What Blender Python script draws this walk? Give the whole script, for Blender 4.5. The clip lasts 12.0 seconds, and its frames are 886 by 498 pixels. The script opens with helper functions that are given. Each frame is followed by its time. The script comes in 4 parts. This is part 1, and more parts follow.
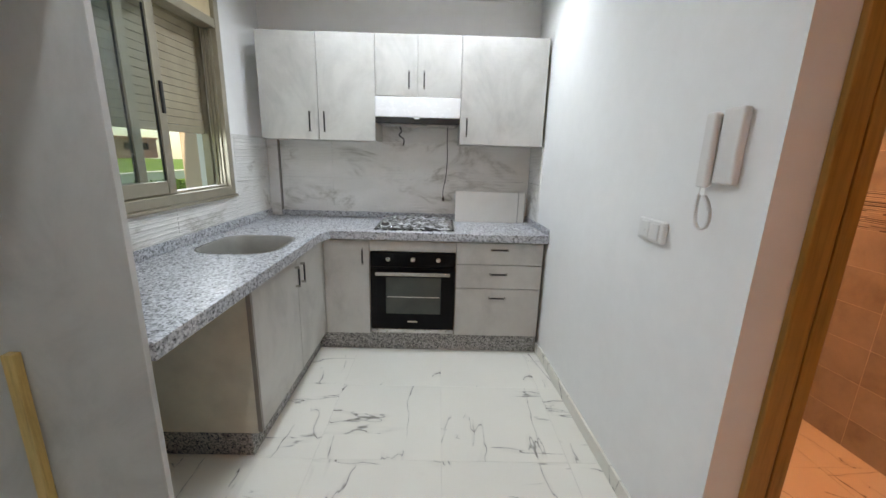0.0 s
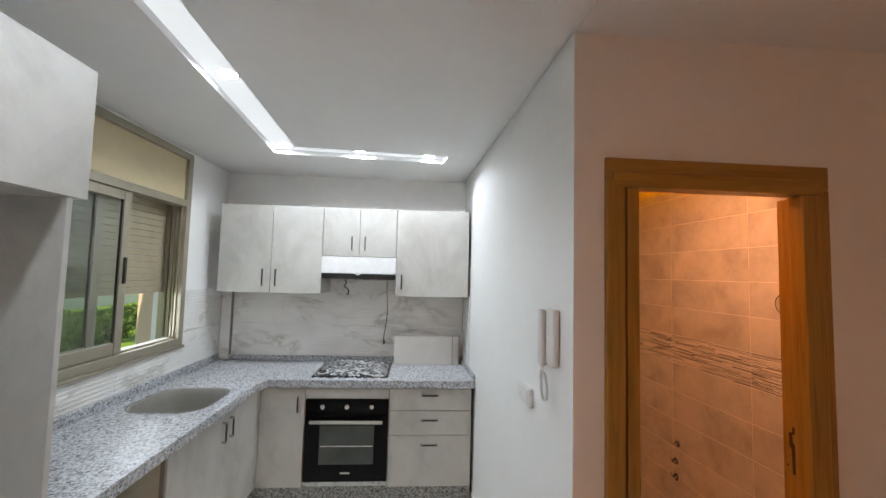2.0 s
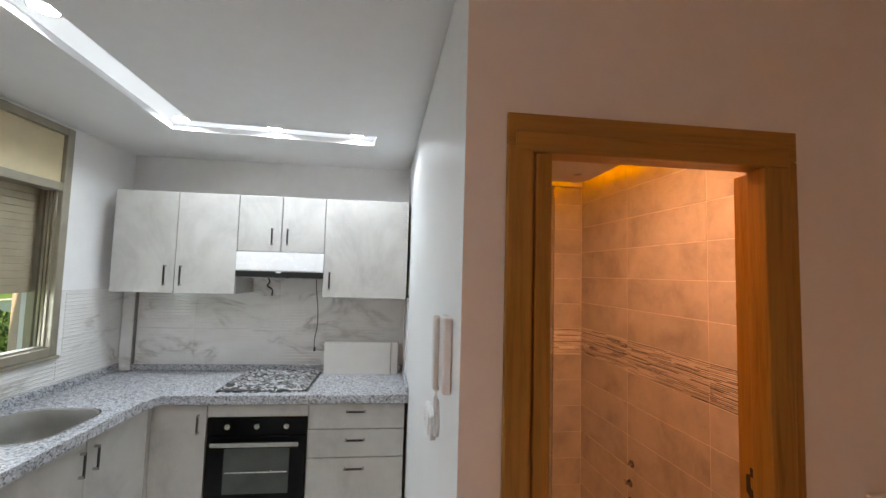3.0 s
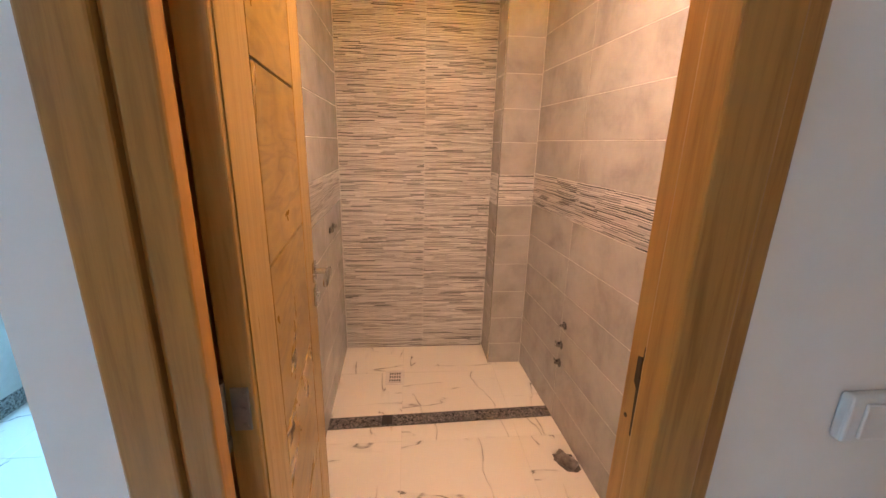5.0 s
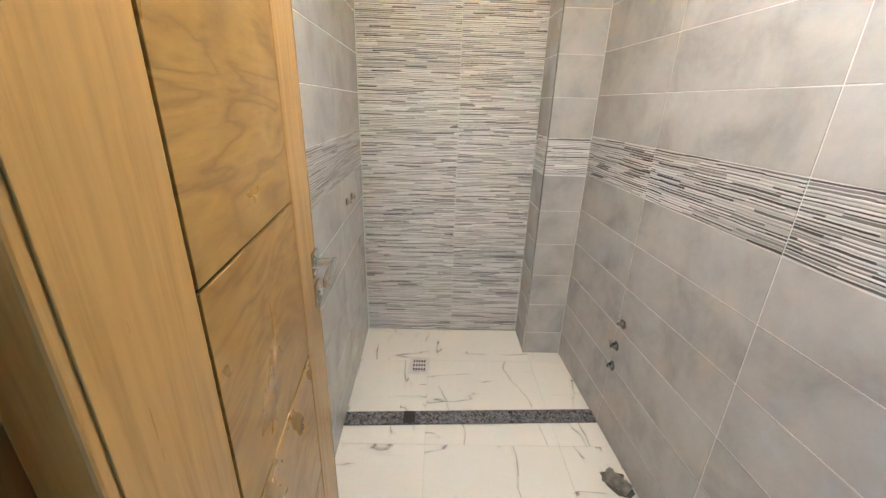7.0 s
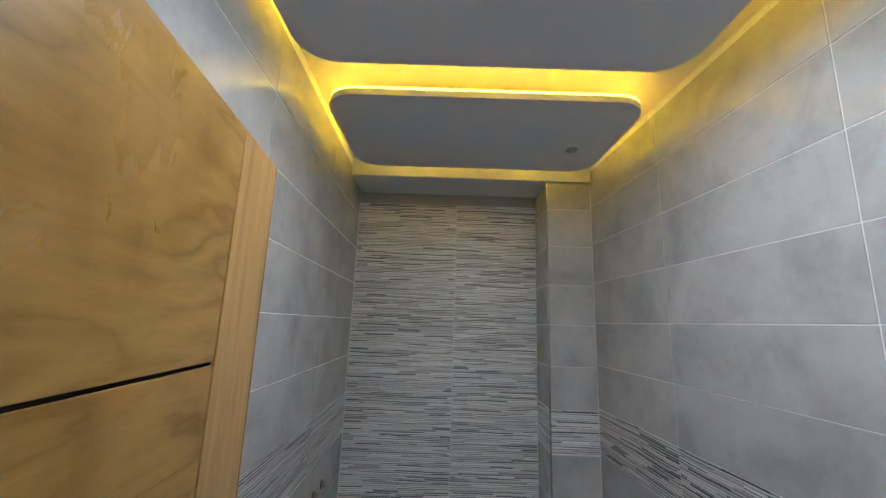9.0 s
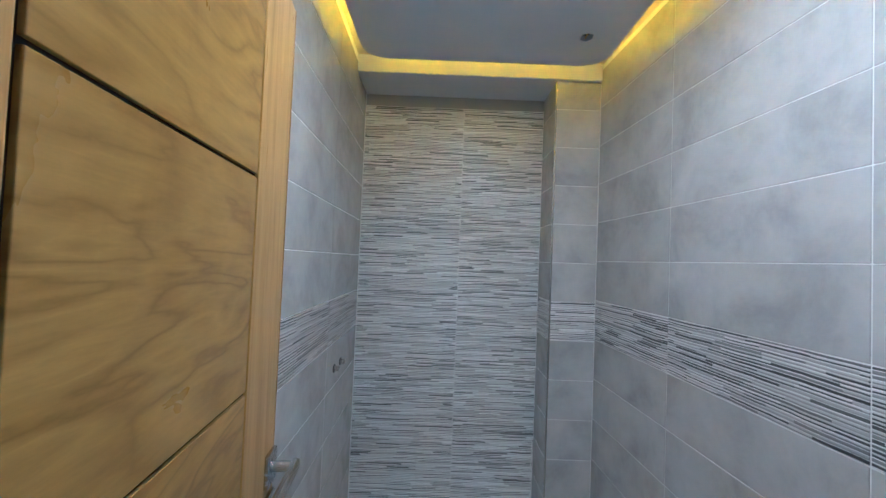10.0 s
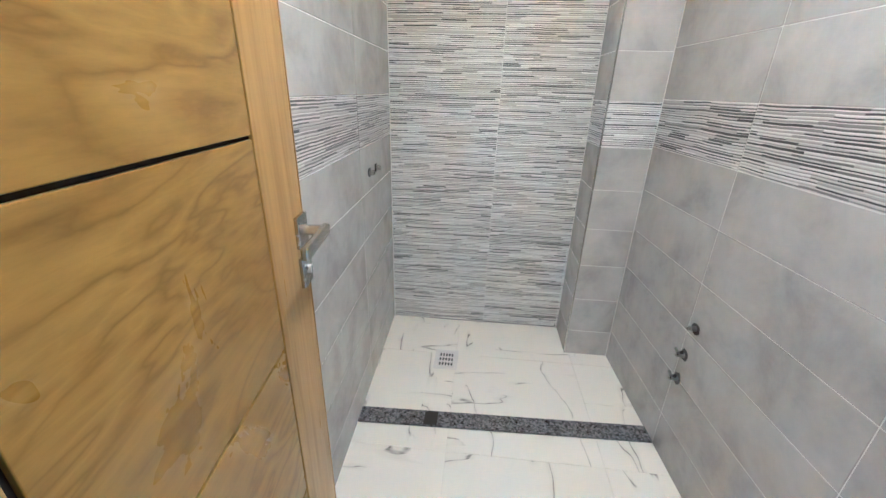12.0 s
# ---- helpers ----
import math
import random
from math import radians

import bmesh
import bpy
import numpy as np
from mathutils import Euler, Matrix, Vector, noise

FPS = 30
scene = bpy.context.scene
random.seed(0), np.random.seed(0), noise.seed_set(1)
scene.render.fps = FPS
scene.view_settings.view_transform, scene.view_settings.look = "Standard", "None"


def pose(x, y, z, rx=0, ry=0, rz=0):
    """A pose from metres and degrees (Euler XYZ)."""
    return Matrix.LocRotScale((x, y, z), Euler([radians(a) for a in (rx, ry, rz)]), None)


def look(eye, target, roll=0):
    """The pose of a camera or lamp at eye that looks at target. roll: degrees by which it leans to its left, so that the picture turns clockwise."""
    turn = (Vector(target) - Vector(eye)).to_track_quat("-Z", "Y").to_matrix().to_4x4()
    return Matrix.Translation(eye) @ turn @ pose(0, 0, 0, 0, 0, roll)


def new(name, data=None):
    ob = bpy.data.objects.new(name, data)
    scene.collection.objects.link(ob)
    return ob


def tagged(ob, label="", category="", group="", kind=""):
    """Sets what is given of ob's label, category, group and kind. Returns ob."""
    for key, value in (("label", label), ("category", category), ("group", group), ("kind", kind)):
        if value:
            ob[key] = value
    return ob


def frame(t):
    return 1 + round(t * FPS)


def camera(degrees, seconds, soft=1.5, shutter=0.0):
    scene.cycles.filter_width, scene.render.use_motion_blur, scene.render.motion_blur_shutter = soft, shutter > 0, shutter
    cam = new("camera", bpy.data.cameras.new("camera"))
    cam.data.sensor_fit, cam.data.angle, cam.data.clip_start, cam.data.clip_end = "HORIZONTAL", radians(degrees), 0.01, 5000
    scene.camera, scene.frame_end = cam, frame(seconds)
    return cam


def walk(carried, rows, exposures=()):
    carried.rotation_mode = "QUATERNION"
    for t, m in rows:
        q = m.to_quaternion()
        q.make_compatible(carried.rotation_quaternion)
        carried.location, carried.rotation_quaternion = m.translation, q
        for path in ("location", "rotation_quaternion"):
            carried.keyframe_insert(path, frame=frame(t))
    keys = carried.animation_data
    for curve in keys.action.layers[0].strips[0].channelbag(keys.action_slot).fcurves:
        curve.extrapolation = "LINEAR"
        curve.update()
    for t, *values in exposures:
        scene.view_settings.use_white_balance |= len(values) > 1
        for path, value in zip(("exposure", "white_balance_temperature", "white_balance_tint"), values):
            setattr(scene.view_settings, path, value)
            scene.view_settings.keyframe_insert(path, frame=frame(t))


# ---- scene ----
cam = camera(97.9, 12.0)
PATH = [
    (0, (0.235, 0.036, 1.396), (0.261, 1.979, 0.921), 1.6),
    (0.5, (0.194, -0.18, 1.522), (0.21, 1.779, 1.119), 1.6),
    (1, (0.212, -0.279, 1.651), (0.268, 1.712, 1.47), 1.4),
    (1.5, (0.339, -0.281, 1.673), (0.435, 1.716, 1.727), 1.4),
    (2, (0.532, -0.27, 1.662), (0.664, 1.722, 1.787), 1.5),
    (2.5, (0.717, -0.123, 1.652), (0.914, 1.863, 1.787), 1.5),
    (2.7, (0.786, -0.049, 1.664), (1.007, 1.935, 1.798), 1.6),
    (4.3, (1.4, 0.433, 1.541), (1.569, 2.417, 1.361), 1.7),
    (4.5, (1.443, 0.489, 1.514), (1.616, 2.460, 1.224), 1.6),
    (5, (1.513, 0.543, 1.445), (1.689, 2.464, 0.915), 1.4),
    (5.5, (1.533, 0.533, 1.397), (1.665, 2.435, 0.793), 1.6),
    (6, (1.529, 0.586, 1.377), (1.596, 2.478, 0.733), 1.7),
    (6.5, (1.495, 0.716, 1.354), (1.525, 2.584, 0.64), 1.6),
    (7, (1.507, 0.864, 1.412), (1.542, 2.736, 0.709), 1.7),
    (7.5, (1.559, 0.975, 1.571), (1.592, 2.936, 1.178), 1.9),
    (7.7, (1.562, 0.993, 1.634), (1.604, 2.984, 1.44), 2.1),
    (9.3, (1.549, 1.02, 1.634), (1.533, 2.982, 2.023), 2.0),
    (9.5, (1.534, 1.024, 1.582), (1.523, 2.992, 1.936), 2.1),
    (10, (1.522, 0.988, 1.445), (1.525, 2.987, 1.505), 2.3),
    (10.5, (1.555, 0.931, 1.362), (1.543, 2.915, 1.111), 1.6),
    (11, (1.6, 0.911, 1.302), (1.559, 2.864, 0.872), 1.5),
    (11.5, (1.588, 0.938, 1.261), (1.467, 2.827, 0.613), 1.6),
    (12, (1.54, 1.076, 1.294), (1.373, 2.918, 0.533), 1.6),
]
# the white balance drifts towards the amber light as the walk enters the bathroom
EXPOSURES = [
    (0.0, 0.52, 22000, 10), (2.7, 0.5, 22000, 10), (4.3, 0.76, 11500, -4), (5.0, 1.42, 6560, -29), (5.5, 1.66, 5600, -46),
    (6.0, 1.72, 5450, -39), (6.5, 1.8, 4560, -53), (7.2, 1.84, 3590, -51), (7.7, 1.66, 3420, -48), (9.3, 0.34, 3200, -47),
    (9.5, 0.48, 3200, -47), (10.0, 1.02, 2990, -43), (10.5, 1.38, 3120, -49), (12.0, 1.95, 3350, -49),
]

walk(cam, [(t, look(eye, target, roll)) for t, eye, target, roll in PATH], EXPOSURES)

# strengths: kitchen spots, recess diffuser, amber strips, added hall lamp, bathroom downlight
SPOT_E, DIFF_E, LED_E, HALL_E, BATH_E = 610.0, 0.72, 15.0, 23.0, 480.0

# ---- world and light ----
world = bpy.data.worlds.new("sky")
scene.world = world
world.use_nodes = True
wn = world.node_tree
sky = wn.nodes.new("ShaderNodeTexSky")
sky.sky_type, sky.sun_disc = "NISHITA", False
sky.sun_elevation, sky.sun_rotation = radians(48), radians(172)
sky.dust_density = 0.3
cool = wn.nodes.new("ShaderNodeMix")
cool.data_type, cool.blend_type = "RGBA", "MULTIPLY"
cool.inputs[0].default_value = 1.0
cool.inputs[7].default_value = (0.62, 0.88, 1.5, 1)
wn.links.new(sky.outputs[0], cool.inputs[6])
wn.links.new(cool.outputs[2], wn.nodes["Background"].inputs[0])
wn.nodes["Background"].inputs[1].default_value = 0.13

sun_data = bpy.data.lights.new("sun", "SUN")
sun_data.energy, sun_data.angle, sun_data.color = 5.0, radians(0.53), (0.66, 0.82, 1.0)
sun = new("sun", sun_data)
sun.matrix_world = pose(0, 0, 12, 42, 0, 8)


def area_lamp(name, m, sx, sy, watts, colour):
    data = bpy.data.lights.new(name, "AREA")
    data.shape, data.size, data.size_y, data.energy, data.color = "RECTANGLE", sx, sy, watts, colour
    ob = new(name, data)
    ob.matrix_world = m
    return ob


# daylight in the open part of the kitchen window
area_lamp("kitchen_window_light", look((-1.20, 2.3, 1.30), (0.5, 2.1, 1.2)), 0.5, 0.34, 2.8, (0.31, 0.51, 1.0))

# ---- materials ----


class Mat:
    def __init__(self, name, rough=0.5, metal=0.0, base=(0.8, 0.8, 0.8), spec=0.5):
        self.m = bpy.data.materials.new(name)
        self.m.use_nodes = True
        self.t = self.m.node_tree
        self.b = self.t.nodes["Principled BSDF"]
        self.b.inputs["Roughness"].default_value = rough
        self.b.inputs["Metallic"].default_value = metal
        self.b.inputs["Base Color"].default_value = (*base, 1)
        self.b.inputs["Specular IOR Level"].default_value = spec

    def n(self, kind, **k):
        node = self.t.nodes.new("ShaderNode" + kind)
        for key, v in k.items():
            if key in node.inputs:
                node.inputs[key].default_value = v
            else:
                setattr(node, key, v)
        return node

    def l(self, a, b):
        self.t.links.new(a, b)
        return self

    def coords(self, scale=(1, 1, 1), spread=0.0):
        """Object coordinates; spread shifts each object by a random amount."""
        co = self.n("TexCoord").outputs["Object"]
        if spread:
            info = self.n("ObjectInfo")
            mul = self.n("VectorMath", operation="SCALE")
            mul.inputs[0].default_value = (spread, spread * 1.7, spread * 0.6)
            self.l(info.outputs["Random"], mul.inputs["Scale"])
            add = self.n("VectorMath", operation="ADD")
            self.l(co, add.inputs[0]).l(mul.outputs[0], add.inputs[1])
            co = add.outputs[0]
        mp = self.n("Mapping")
        mp.inputs["Scale"].default_value = scale
        self.l(co, mp.inputs["Vector"])
        return mp.outputs[0]

    def noise(self, co, scale, detail=4.0, rough=0.55, dist=0.0):
        x = self.n("TexNoise", Scale=scale, Detail=detail, Roughness=rough, Distortion=dist)
        self.l(co, x.inputs["Vector"])
        return x.outputs["Fac"]

    def ramp(self, fac, *stops):
        r = self.n("ValToRGB")
        while len(r.color_ramp.elements) < len(stops):
            r.color_ramp.elements.new(0.5)
        for e, (p, c) in zip(r.color_ramp.elements, stops):
            e.position = p
            e.color = (*c, 1) if isinstance(c, tuple) else (c, c, c, 1)
        self.l(fac, r.inputs[0])
        return r.outputs[0]

    def mix(self, fac, a, b, blend="MIX"):
        x = self.n("Mix", data_type="RGBA", blend_type=blend)
        for v, s in ((fac, x.inputs[0]), (a, x.inputs[6]), (b, x.inputs[7])):
            if isinstance(v, (int, float)):
                s.default_value = v
            elif isinstance(v, tuple):
                s.default_value = (*v, 1)
            else:
                self.l(v, s)
        return x.outputs[2]

    def math(self, op, a, b=0.0):
        x = self.n("Math", operation=op)
        for v, s in ((a, x.inputs[0]), (b, x.inputs[1])):
            if isinstance(v, (int, float)):
                s.default_value = v
            else:
                self.l(v, s)
        return x.outputs[0]

    def colour(self, out):
        return self.l(out, self.b.inputs["Base Color"])

    def rough(self, out):
        return self.l(out, self.b.inputs["Roughness"])

    def bump(self, fac, dist, strength=1.0):
        x = self.n("Bump", Strength=strength, Distance=dist)
        self.l(fac, x.inputs["Height"]).l(x.outputs[0], self.b.inputs["Normal"])
        return self


def plain(name, base, rough, metal=0.0, wear=0.08, scale=9.0, bump=0.0006):
    """A single-colour material with faint cloudy wear and fine relief."""
    k = Mat(name, rough, metal, base)
    co = k.coords()
    f = k.noise(co, scale, 5)
    dark = tuple(c * (1 - wear) for c in base)
    light = tuple(min(1.0, c * (1 + wear)) for c in base)
    k.colour(k.ramp(f, (0.3, dark), (0.7, light)))
    k.rough(k.ramp(k.noise(co, scale * 3, 3), (0.3, max(0.02, rough - 0.06)), (0.7, rough + 0.06)))
    if bump:
        k.bump(k.noise(co, scale * 22, 3), bump, 0.6)
    return k.m


def painted_plaster(name, base, rough=0.6):
    k = Mat(name, rough, 0, base)
    co = k.coords()
    f = k.noise(co, 1.6, 6, 0.6)
    g = k.noise(co, 14, 4)
    c = k.ramp(f, (0.3, tuple(x * 0.95 for x in base)), (0.7, base))
    c = k.mix(0.25, c, k.ramp(g, (0.35, 0.90), (0.65, 1.0)), "MULTIPLY")
    k.colour(c)
    k.rough(k.ramp(g, (0.3, rough - 0.1), (0.7, rough + 0.08)))
    h = k.math("ADD", k.math("MULTIPLY", k.noise(co, 5, 3), 2.0), k.math("MULTIPLY", k.noise(co, 120, 2), 0.25))
    k.bump(h, 0.002, 0.5)
    return k.m


def marble(name, base, vein, spread, rough=0.08):
    """White porcelain with thin, broken, wandering dark veins, small smudges and faint clouds."""
    k = Mat(name, rough, 0, base)
    co = k.coords((1, 1, 1), spread)
    c = k.ramp(k.noise(co, 1.3, 6), (0.3, tuple(x * 0.94 for x in base)), (0.62, base))
    for scale, stretch, shift, wide in ((0.75, (1.0, 4.2, 1.0), 0.0, 0.0068), (0.95, (3.6, 1.0, 1.0), 5.3, 0.0055)):
        mp = k.n("Mapping")
        mp.inputs["Scale"].default_value = stretch
        mp.inputs["Rotation"].default_value = (0, 0, 0.5 + shift)
        mp.inputs["Location"].default_value = (shift, shift * 0.7, shift)
        k.l(co, mp.inputs["Vector"])
        at = mp.outputs[0]
        r = k.math("ABSOLUTE", k.math("SUBTRACT", k.noise(at, scale, 4, 0.48, 0.25), 0.5))
        width = k.ramp(k.noise(at, 5.5, 3), (0.40, 0.0012), (0.66, wide))
        line = k.math("SUBTRACT", 1.3, k.math("DIVIDE", r, width))
        line = k.math("MINIMUM", k.math("MAXIMUM", line, 0.0), 1.0)
        gate = k.ramp(k.noise(at, 2.1, 3, 0.5), (0.50, 0.0), (0.53, 1.0))
        halo = k.ramp(r, (0.0, 0.30), (0.022, 0.0))
        c = k.mix(k.math("MULTIPLY", halo, gate), c, tuple(0.55 * (p + q) for p, q in zip(base, vein)))
        tone = k.ramp(k.noise(at, 17, 3), (0.35, 0.35), (0.6, 0.8))
        c = k.mix(k.math("MULTIPLY", k.math("MULTIPLY", line, gate), tone), c, vein)
    k.colour(c)
    k.bump(k.noise(co, 3, 2), 0.0006, 0.25)
    return k.m


def granite(name, pale, mid, dark, rough=0.2):
    k = Mat(name, rough, 0, pale)
    co = k.coords()
    v = k.n("TexVoronoi", Scale=135.0, Randomness=1.0)
    k.l(co, v.inputs["Vector"])
    sep = k.n("SeparateColor")
    k.l(v.outputs["Color"], sep.inputs[0])
    grain = k.ramp(sep.outputs[0], (0.0, dark), (0.19, dark), (0.24, mid), (0.5, mid), (0.56, pale), (1.0, tuple(min(1, x * 1.2) for x in pale)))
    big = k.ramp(k.noise(co, 60, 4, 0.7), (0.40, dark), (0.52, pale))
    c = k.mix(0.35, grain, big)
    c = k.mix(0.5, c, k.ramp(k.noise(co, 5, 4), (0.3, 0.75), (0.7, 1.0)), "MULTIPLY")
    k.colour(c)
    k.rough(k.ramp(sep.outputs[1], (0.0, rough - 0.08), (1.0, rough + 0.12)))
    k.bump(sep.outputs[0], 0.0004, 0.35)
    return k.m


def laminate(name, base):
    """Grey cement-look board: soft clouds, trowel streaks, fine pores."""
    k = Mat(name, 0.42, 0, base)
    co = k.coords((1, 1, 0.75))
    a = k.noise(co, 3.2, 7, 0.62, 0.6)
    b = k.noise(co, 14, 5, 0.6)
    c = k.ramp(a, (0.30, tuple(x * 0.76 for x in base)), (0.52, base), (0.75, tuple(x * 1.10 for x in base)))
    c = k.mix(0.35, c, k.ramp(b, (0.3, 0.84), (0.65, 1.0)), "MULTIPLY")
    k.colour(c)
    k.rough(k.ramp(b, (0.3, 0.34), (0.7, 0.52)))
    k.bump(k.noise(co, 90, 3), 0.0003, 0.4)
    return k.m


def stone_tile(name, base):
    """Glazed grey cement-look wall tile."""
    k = Mat(name, 0.2, 0, base)
    co = k.coords((1, 1, 1), 9.0)
    a = k.noise(co, 4.5, 7, 0.62, 0.3)
    c = k.ramp(a, (0.3, tuple(x * 0.76 for x in base)), (0.5, base), (0.72, tuple(min(1, x * 1.16) for x in base)))
    c = k.mix(0.5, c, k.ramp(k.noise(co, 26, 4), (0.3, 0.92), (0.7, 1.0)), "MULTIPLY")
    k.colour(c)
    k.rough(k.ramp(k.noise(co, 11, 4), (0.3, 0.13), (0.7, 0.27)))
    k.bump(k.noise(co, 2.5, 3), 0.0016, 0.4)
    return k.m


ROWS = 118.0


def linear_mosaic(name, axis, fill=0.26, tone=1.0):
    """Printed tile of thin broken horizontal bands in greys and off-white, slightly in relief."""
    k = Mat(name, 0.3)
    co = k.coords((1, 1, 1), 31.0)
    sep = k.n("SeparateXYZ")
    k.l(co, sep.inputs[0])
    along, up = sep.outputs[axis], sep.outputs[2]
    bow = k.math("MULTIPLY", k.math("SUBTRACT", k.noise(co, 3.5, 2), 0.5), 0.009)
    wob = k.math("ADD", bow, k.math("MULTIPLY", k.math("SUBTRACT", k.noise(co, 11, 2), 0.5), 0.004))
    lift = k.math("MULTIPLY", k.math("ADD", up, wob), ROWS)
    row = k.math("FLOOR", lift)
    fr = k.math("FRACT", lift)
    w1 = k.n("TexWhiteNoise", noise_dimensions="1D")
    k.l(row, w1.inputs["W"])
    rate = k.n("SeparateColor")
    k.l(w1.outputs["Color"], rate.inputs[0])
    pace = k.math("ADD", k.math("MULTIPLY", rate.outputs[1], 6.0), 3.5)
    cell = k.math("FLOOR", k.math("ADD", k.math("MULTIPLY", along, pace), k.math("MULTIPLY", w1.outputs["Value"], 17.0)))
    cx = k.n("CombineXYZ")
    k.l(cell, cx.inputs[0]).l(row, cx.inputs[1])
    w2 = k.n("TexWhiteNoise", noise_dimensions="2D")
    k.l(cx.outputs[0], w2.inputs["Vector"])
    val = w2.outputs["Value"]
    dark = k.ramp(val, (0.0, (0.05, 0.049, 0.051)), (0.38, (0.085, 0.083, 0.085)), (0.52, (0.22, 0.214, 0.21)), (0.75, (0.42, 0.41, 0.40)), (1.0, (0.60, 0.585, 0.57)))
    sepc = k.n("SeparateColor")
    k.l(w2.outputs["Color"], sepc.inputs[0])
    pale = k.ramp(sepc.outputs[1], (0.0, (0.54, 0.53, 0.515)), (0.45, (0.72, 0.71, 0.69)), (1.0, (0.86, 0.845, 0.82)))
    thick = k.math("ADD", k.math("MULTIPLY", k.math("POWER", sepc.outputs[2], 2.0), 0.5), fill)
    c = k.mix(k.math("LESS_THAN", fr, thick), pale, dark)
    c = k.mix(0.3, c, k.ramp(k.noise(co, 40, 3), (0.3, 0.80), (0.7, 1.0)), "MULTIPLY")
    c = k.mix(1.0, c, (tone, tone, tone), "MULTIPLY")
    k.colour(c)
    edge = k.math("MULTIPLY", k.math("PINGPONG", fr, 0.5), 2.0)
    k.bump(k.math("ADD", k.math("MINIMUM", edge, 0.5), k.math("MULTIPLY", val, 0.8)), 0.0022, 0.8)
    return k.m


def wood(name, base, dark, axis_scale=(9, 9, 0.9)):
    k = Mat(name, 0.33, 0, base)
    f = k.noise(k.coords(axis_scale, 1.0), 3.2, 8, 0.7, 0.4)
    c = k.ramp(f, (0.34, dark), (0.5, base), (0.72, tuple(min(1, x * 1.16) for x in base)))
    pores = k.n("TexNoise", Scale=60.0, Detail=2.0)
    k.l(k.coords(tuple(0.04 if v < 2 else 1.0 for v in axis_scale)), pores.inputs["Vector"])
    c = k.mix(0.35, c, k.ramp(pores.outputs["Fac"], (0.36, 0.72), (0.5, 1.0)), "MULTIPLY")
    k.colour(c)
    k.rough(k.ramp(f, (0.3, 0.40), (0.7, 0.26)))
    k.bump(k.math("ADD", pores.outputs["Fac"], k.math("MULTIPLY", f, 0.4)), 0.0006, 0.35)
    return k.m


def figured_veneer(name, base, dark, pale):
    """Rotary-cut veneer: soft flame edges running aslant, cloudy colour and fine fibre."""
    k = Mat(name, 0.3, 0, base)
    co = k.coords((1, 1, 1), 6.0)
    mp = k.n("Mapping")
    mp.inputs["Rotation"].default_value = (0.75, 0, 0)
    mp.inputs["Scale"].default_value = (1.0, 1.1, 3.4)
    k.l(co, mp.inputs["Vector"])
    at = mp.outputs[0]
    field = k.noise(at, 2.1, 3, 0.5, 1.0)
    rag = k.math("MULTIPLY", k.noise(at, 11.0, 5, 0.6), 0.10)
    flame = k.math("MULTIPLY", k.math("PINGPONG", k.math("MULTIPLY", k.math("ADD", field, rag), 7.0), 0.5), 2.0)
    soft = k.ramp(flame, (0.0, 0.20), (0.35, 0.65), (1.0, 1.0))
    cloud = k.noise(co, 3.4, 5, 0.6, 0.9)
    c = k.ramp(cloud, (0.32, dark), (0.5, base), (0.70, pale))
    depth = k.ramp(k.noise(co, 2.6, 3), (0.36, 0.25), (0.60, 0.85))
    c = k.mix(depth, c, k.mix(soft, dark, pale))
    fm = k.n("Mapping")
    fm.inputs["Rotation"].default_value = (0.55, 0, 0)
    fm.inputs["Scale"].default_value = (1.0, 1.0, 9.0)
    k.l(co, fm.inputs["Vector"])
    fibre = k.noise(fm.outputs[0], 16.0, 5, 0.65, 0.3)
    c = k.mix(0.45, c, k.ramp(fibre, (0.30, 0.70), (0.60, 1.0)), "MULTIPLY")
    k.colour(c)
    k.rough(k.ramp(cloud, (0.3, 0.36), (0.7, 0.24)))
    k.bump(k.math("ADD", fibre, k.math("MULTIPLY", soft, 0.3)), 0.0006, 0.3)
    return k.m


def ribbed_marble(name):
    """Off-white glazed ceramic with broad, soft grey-gold veins that run on from tile to tile."""
    k = Mat(name, 0.14, 0, (0.82, 0.81, 0.785))
    mp = k.n("Mapping")
    mp.inputs["Rotation"].default_value = (0.7, 0.75, 0.0)
    mp.inputs["Scale"].default_value = (1.0, 1.0, 2.2)
    k.l(k.n("NewGeometry").outputs["Position"], mp.inputs["Vector"])
    co = mp.outputs[0]
    r = k.math("ABSOLUTE", k.math("SUBTRACT", k.noise(co, 1.5, 6, 0.6, 0.7), 0.5))
    vein = k.ramp(r, (0.0, 0.75), (0.012, 0.42), (0.05, 0.0))
    gate = k.ramp(k.noise(co, 2.2, 3), (0.46, 0.0), (0.60, 1.0))
    cloud = k.ramp(k.noise(co, 3, 5), (0.3, (0.76, 0.75, 0.72)), (0.7, (0.86, 0.85, 0.825)))
    k.colour(k.mix(k.math("MULTIPLY", vein, gate), cloud, (0.40, 0.37, 0.32)))
    k.bump(k.noise(co, 6, 3), 0.0008, 0.3)
    return k.m


def glow(name, colour, strength):
    k = Mat(name, 0.5)
    k.b.inputs["Base Color"].default_value = (0.9, 0.9, 0.9, 1)
    k.b.inputs["Emission Color"].default_value = (*colour, 1)
    k.b.inputs["Emission Strength"].default_value = strength
    return k.m


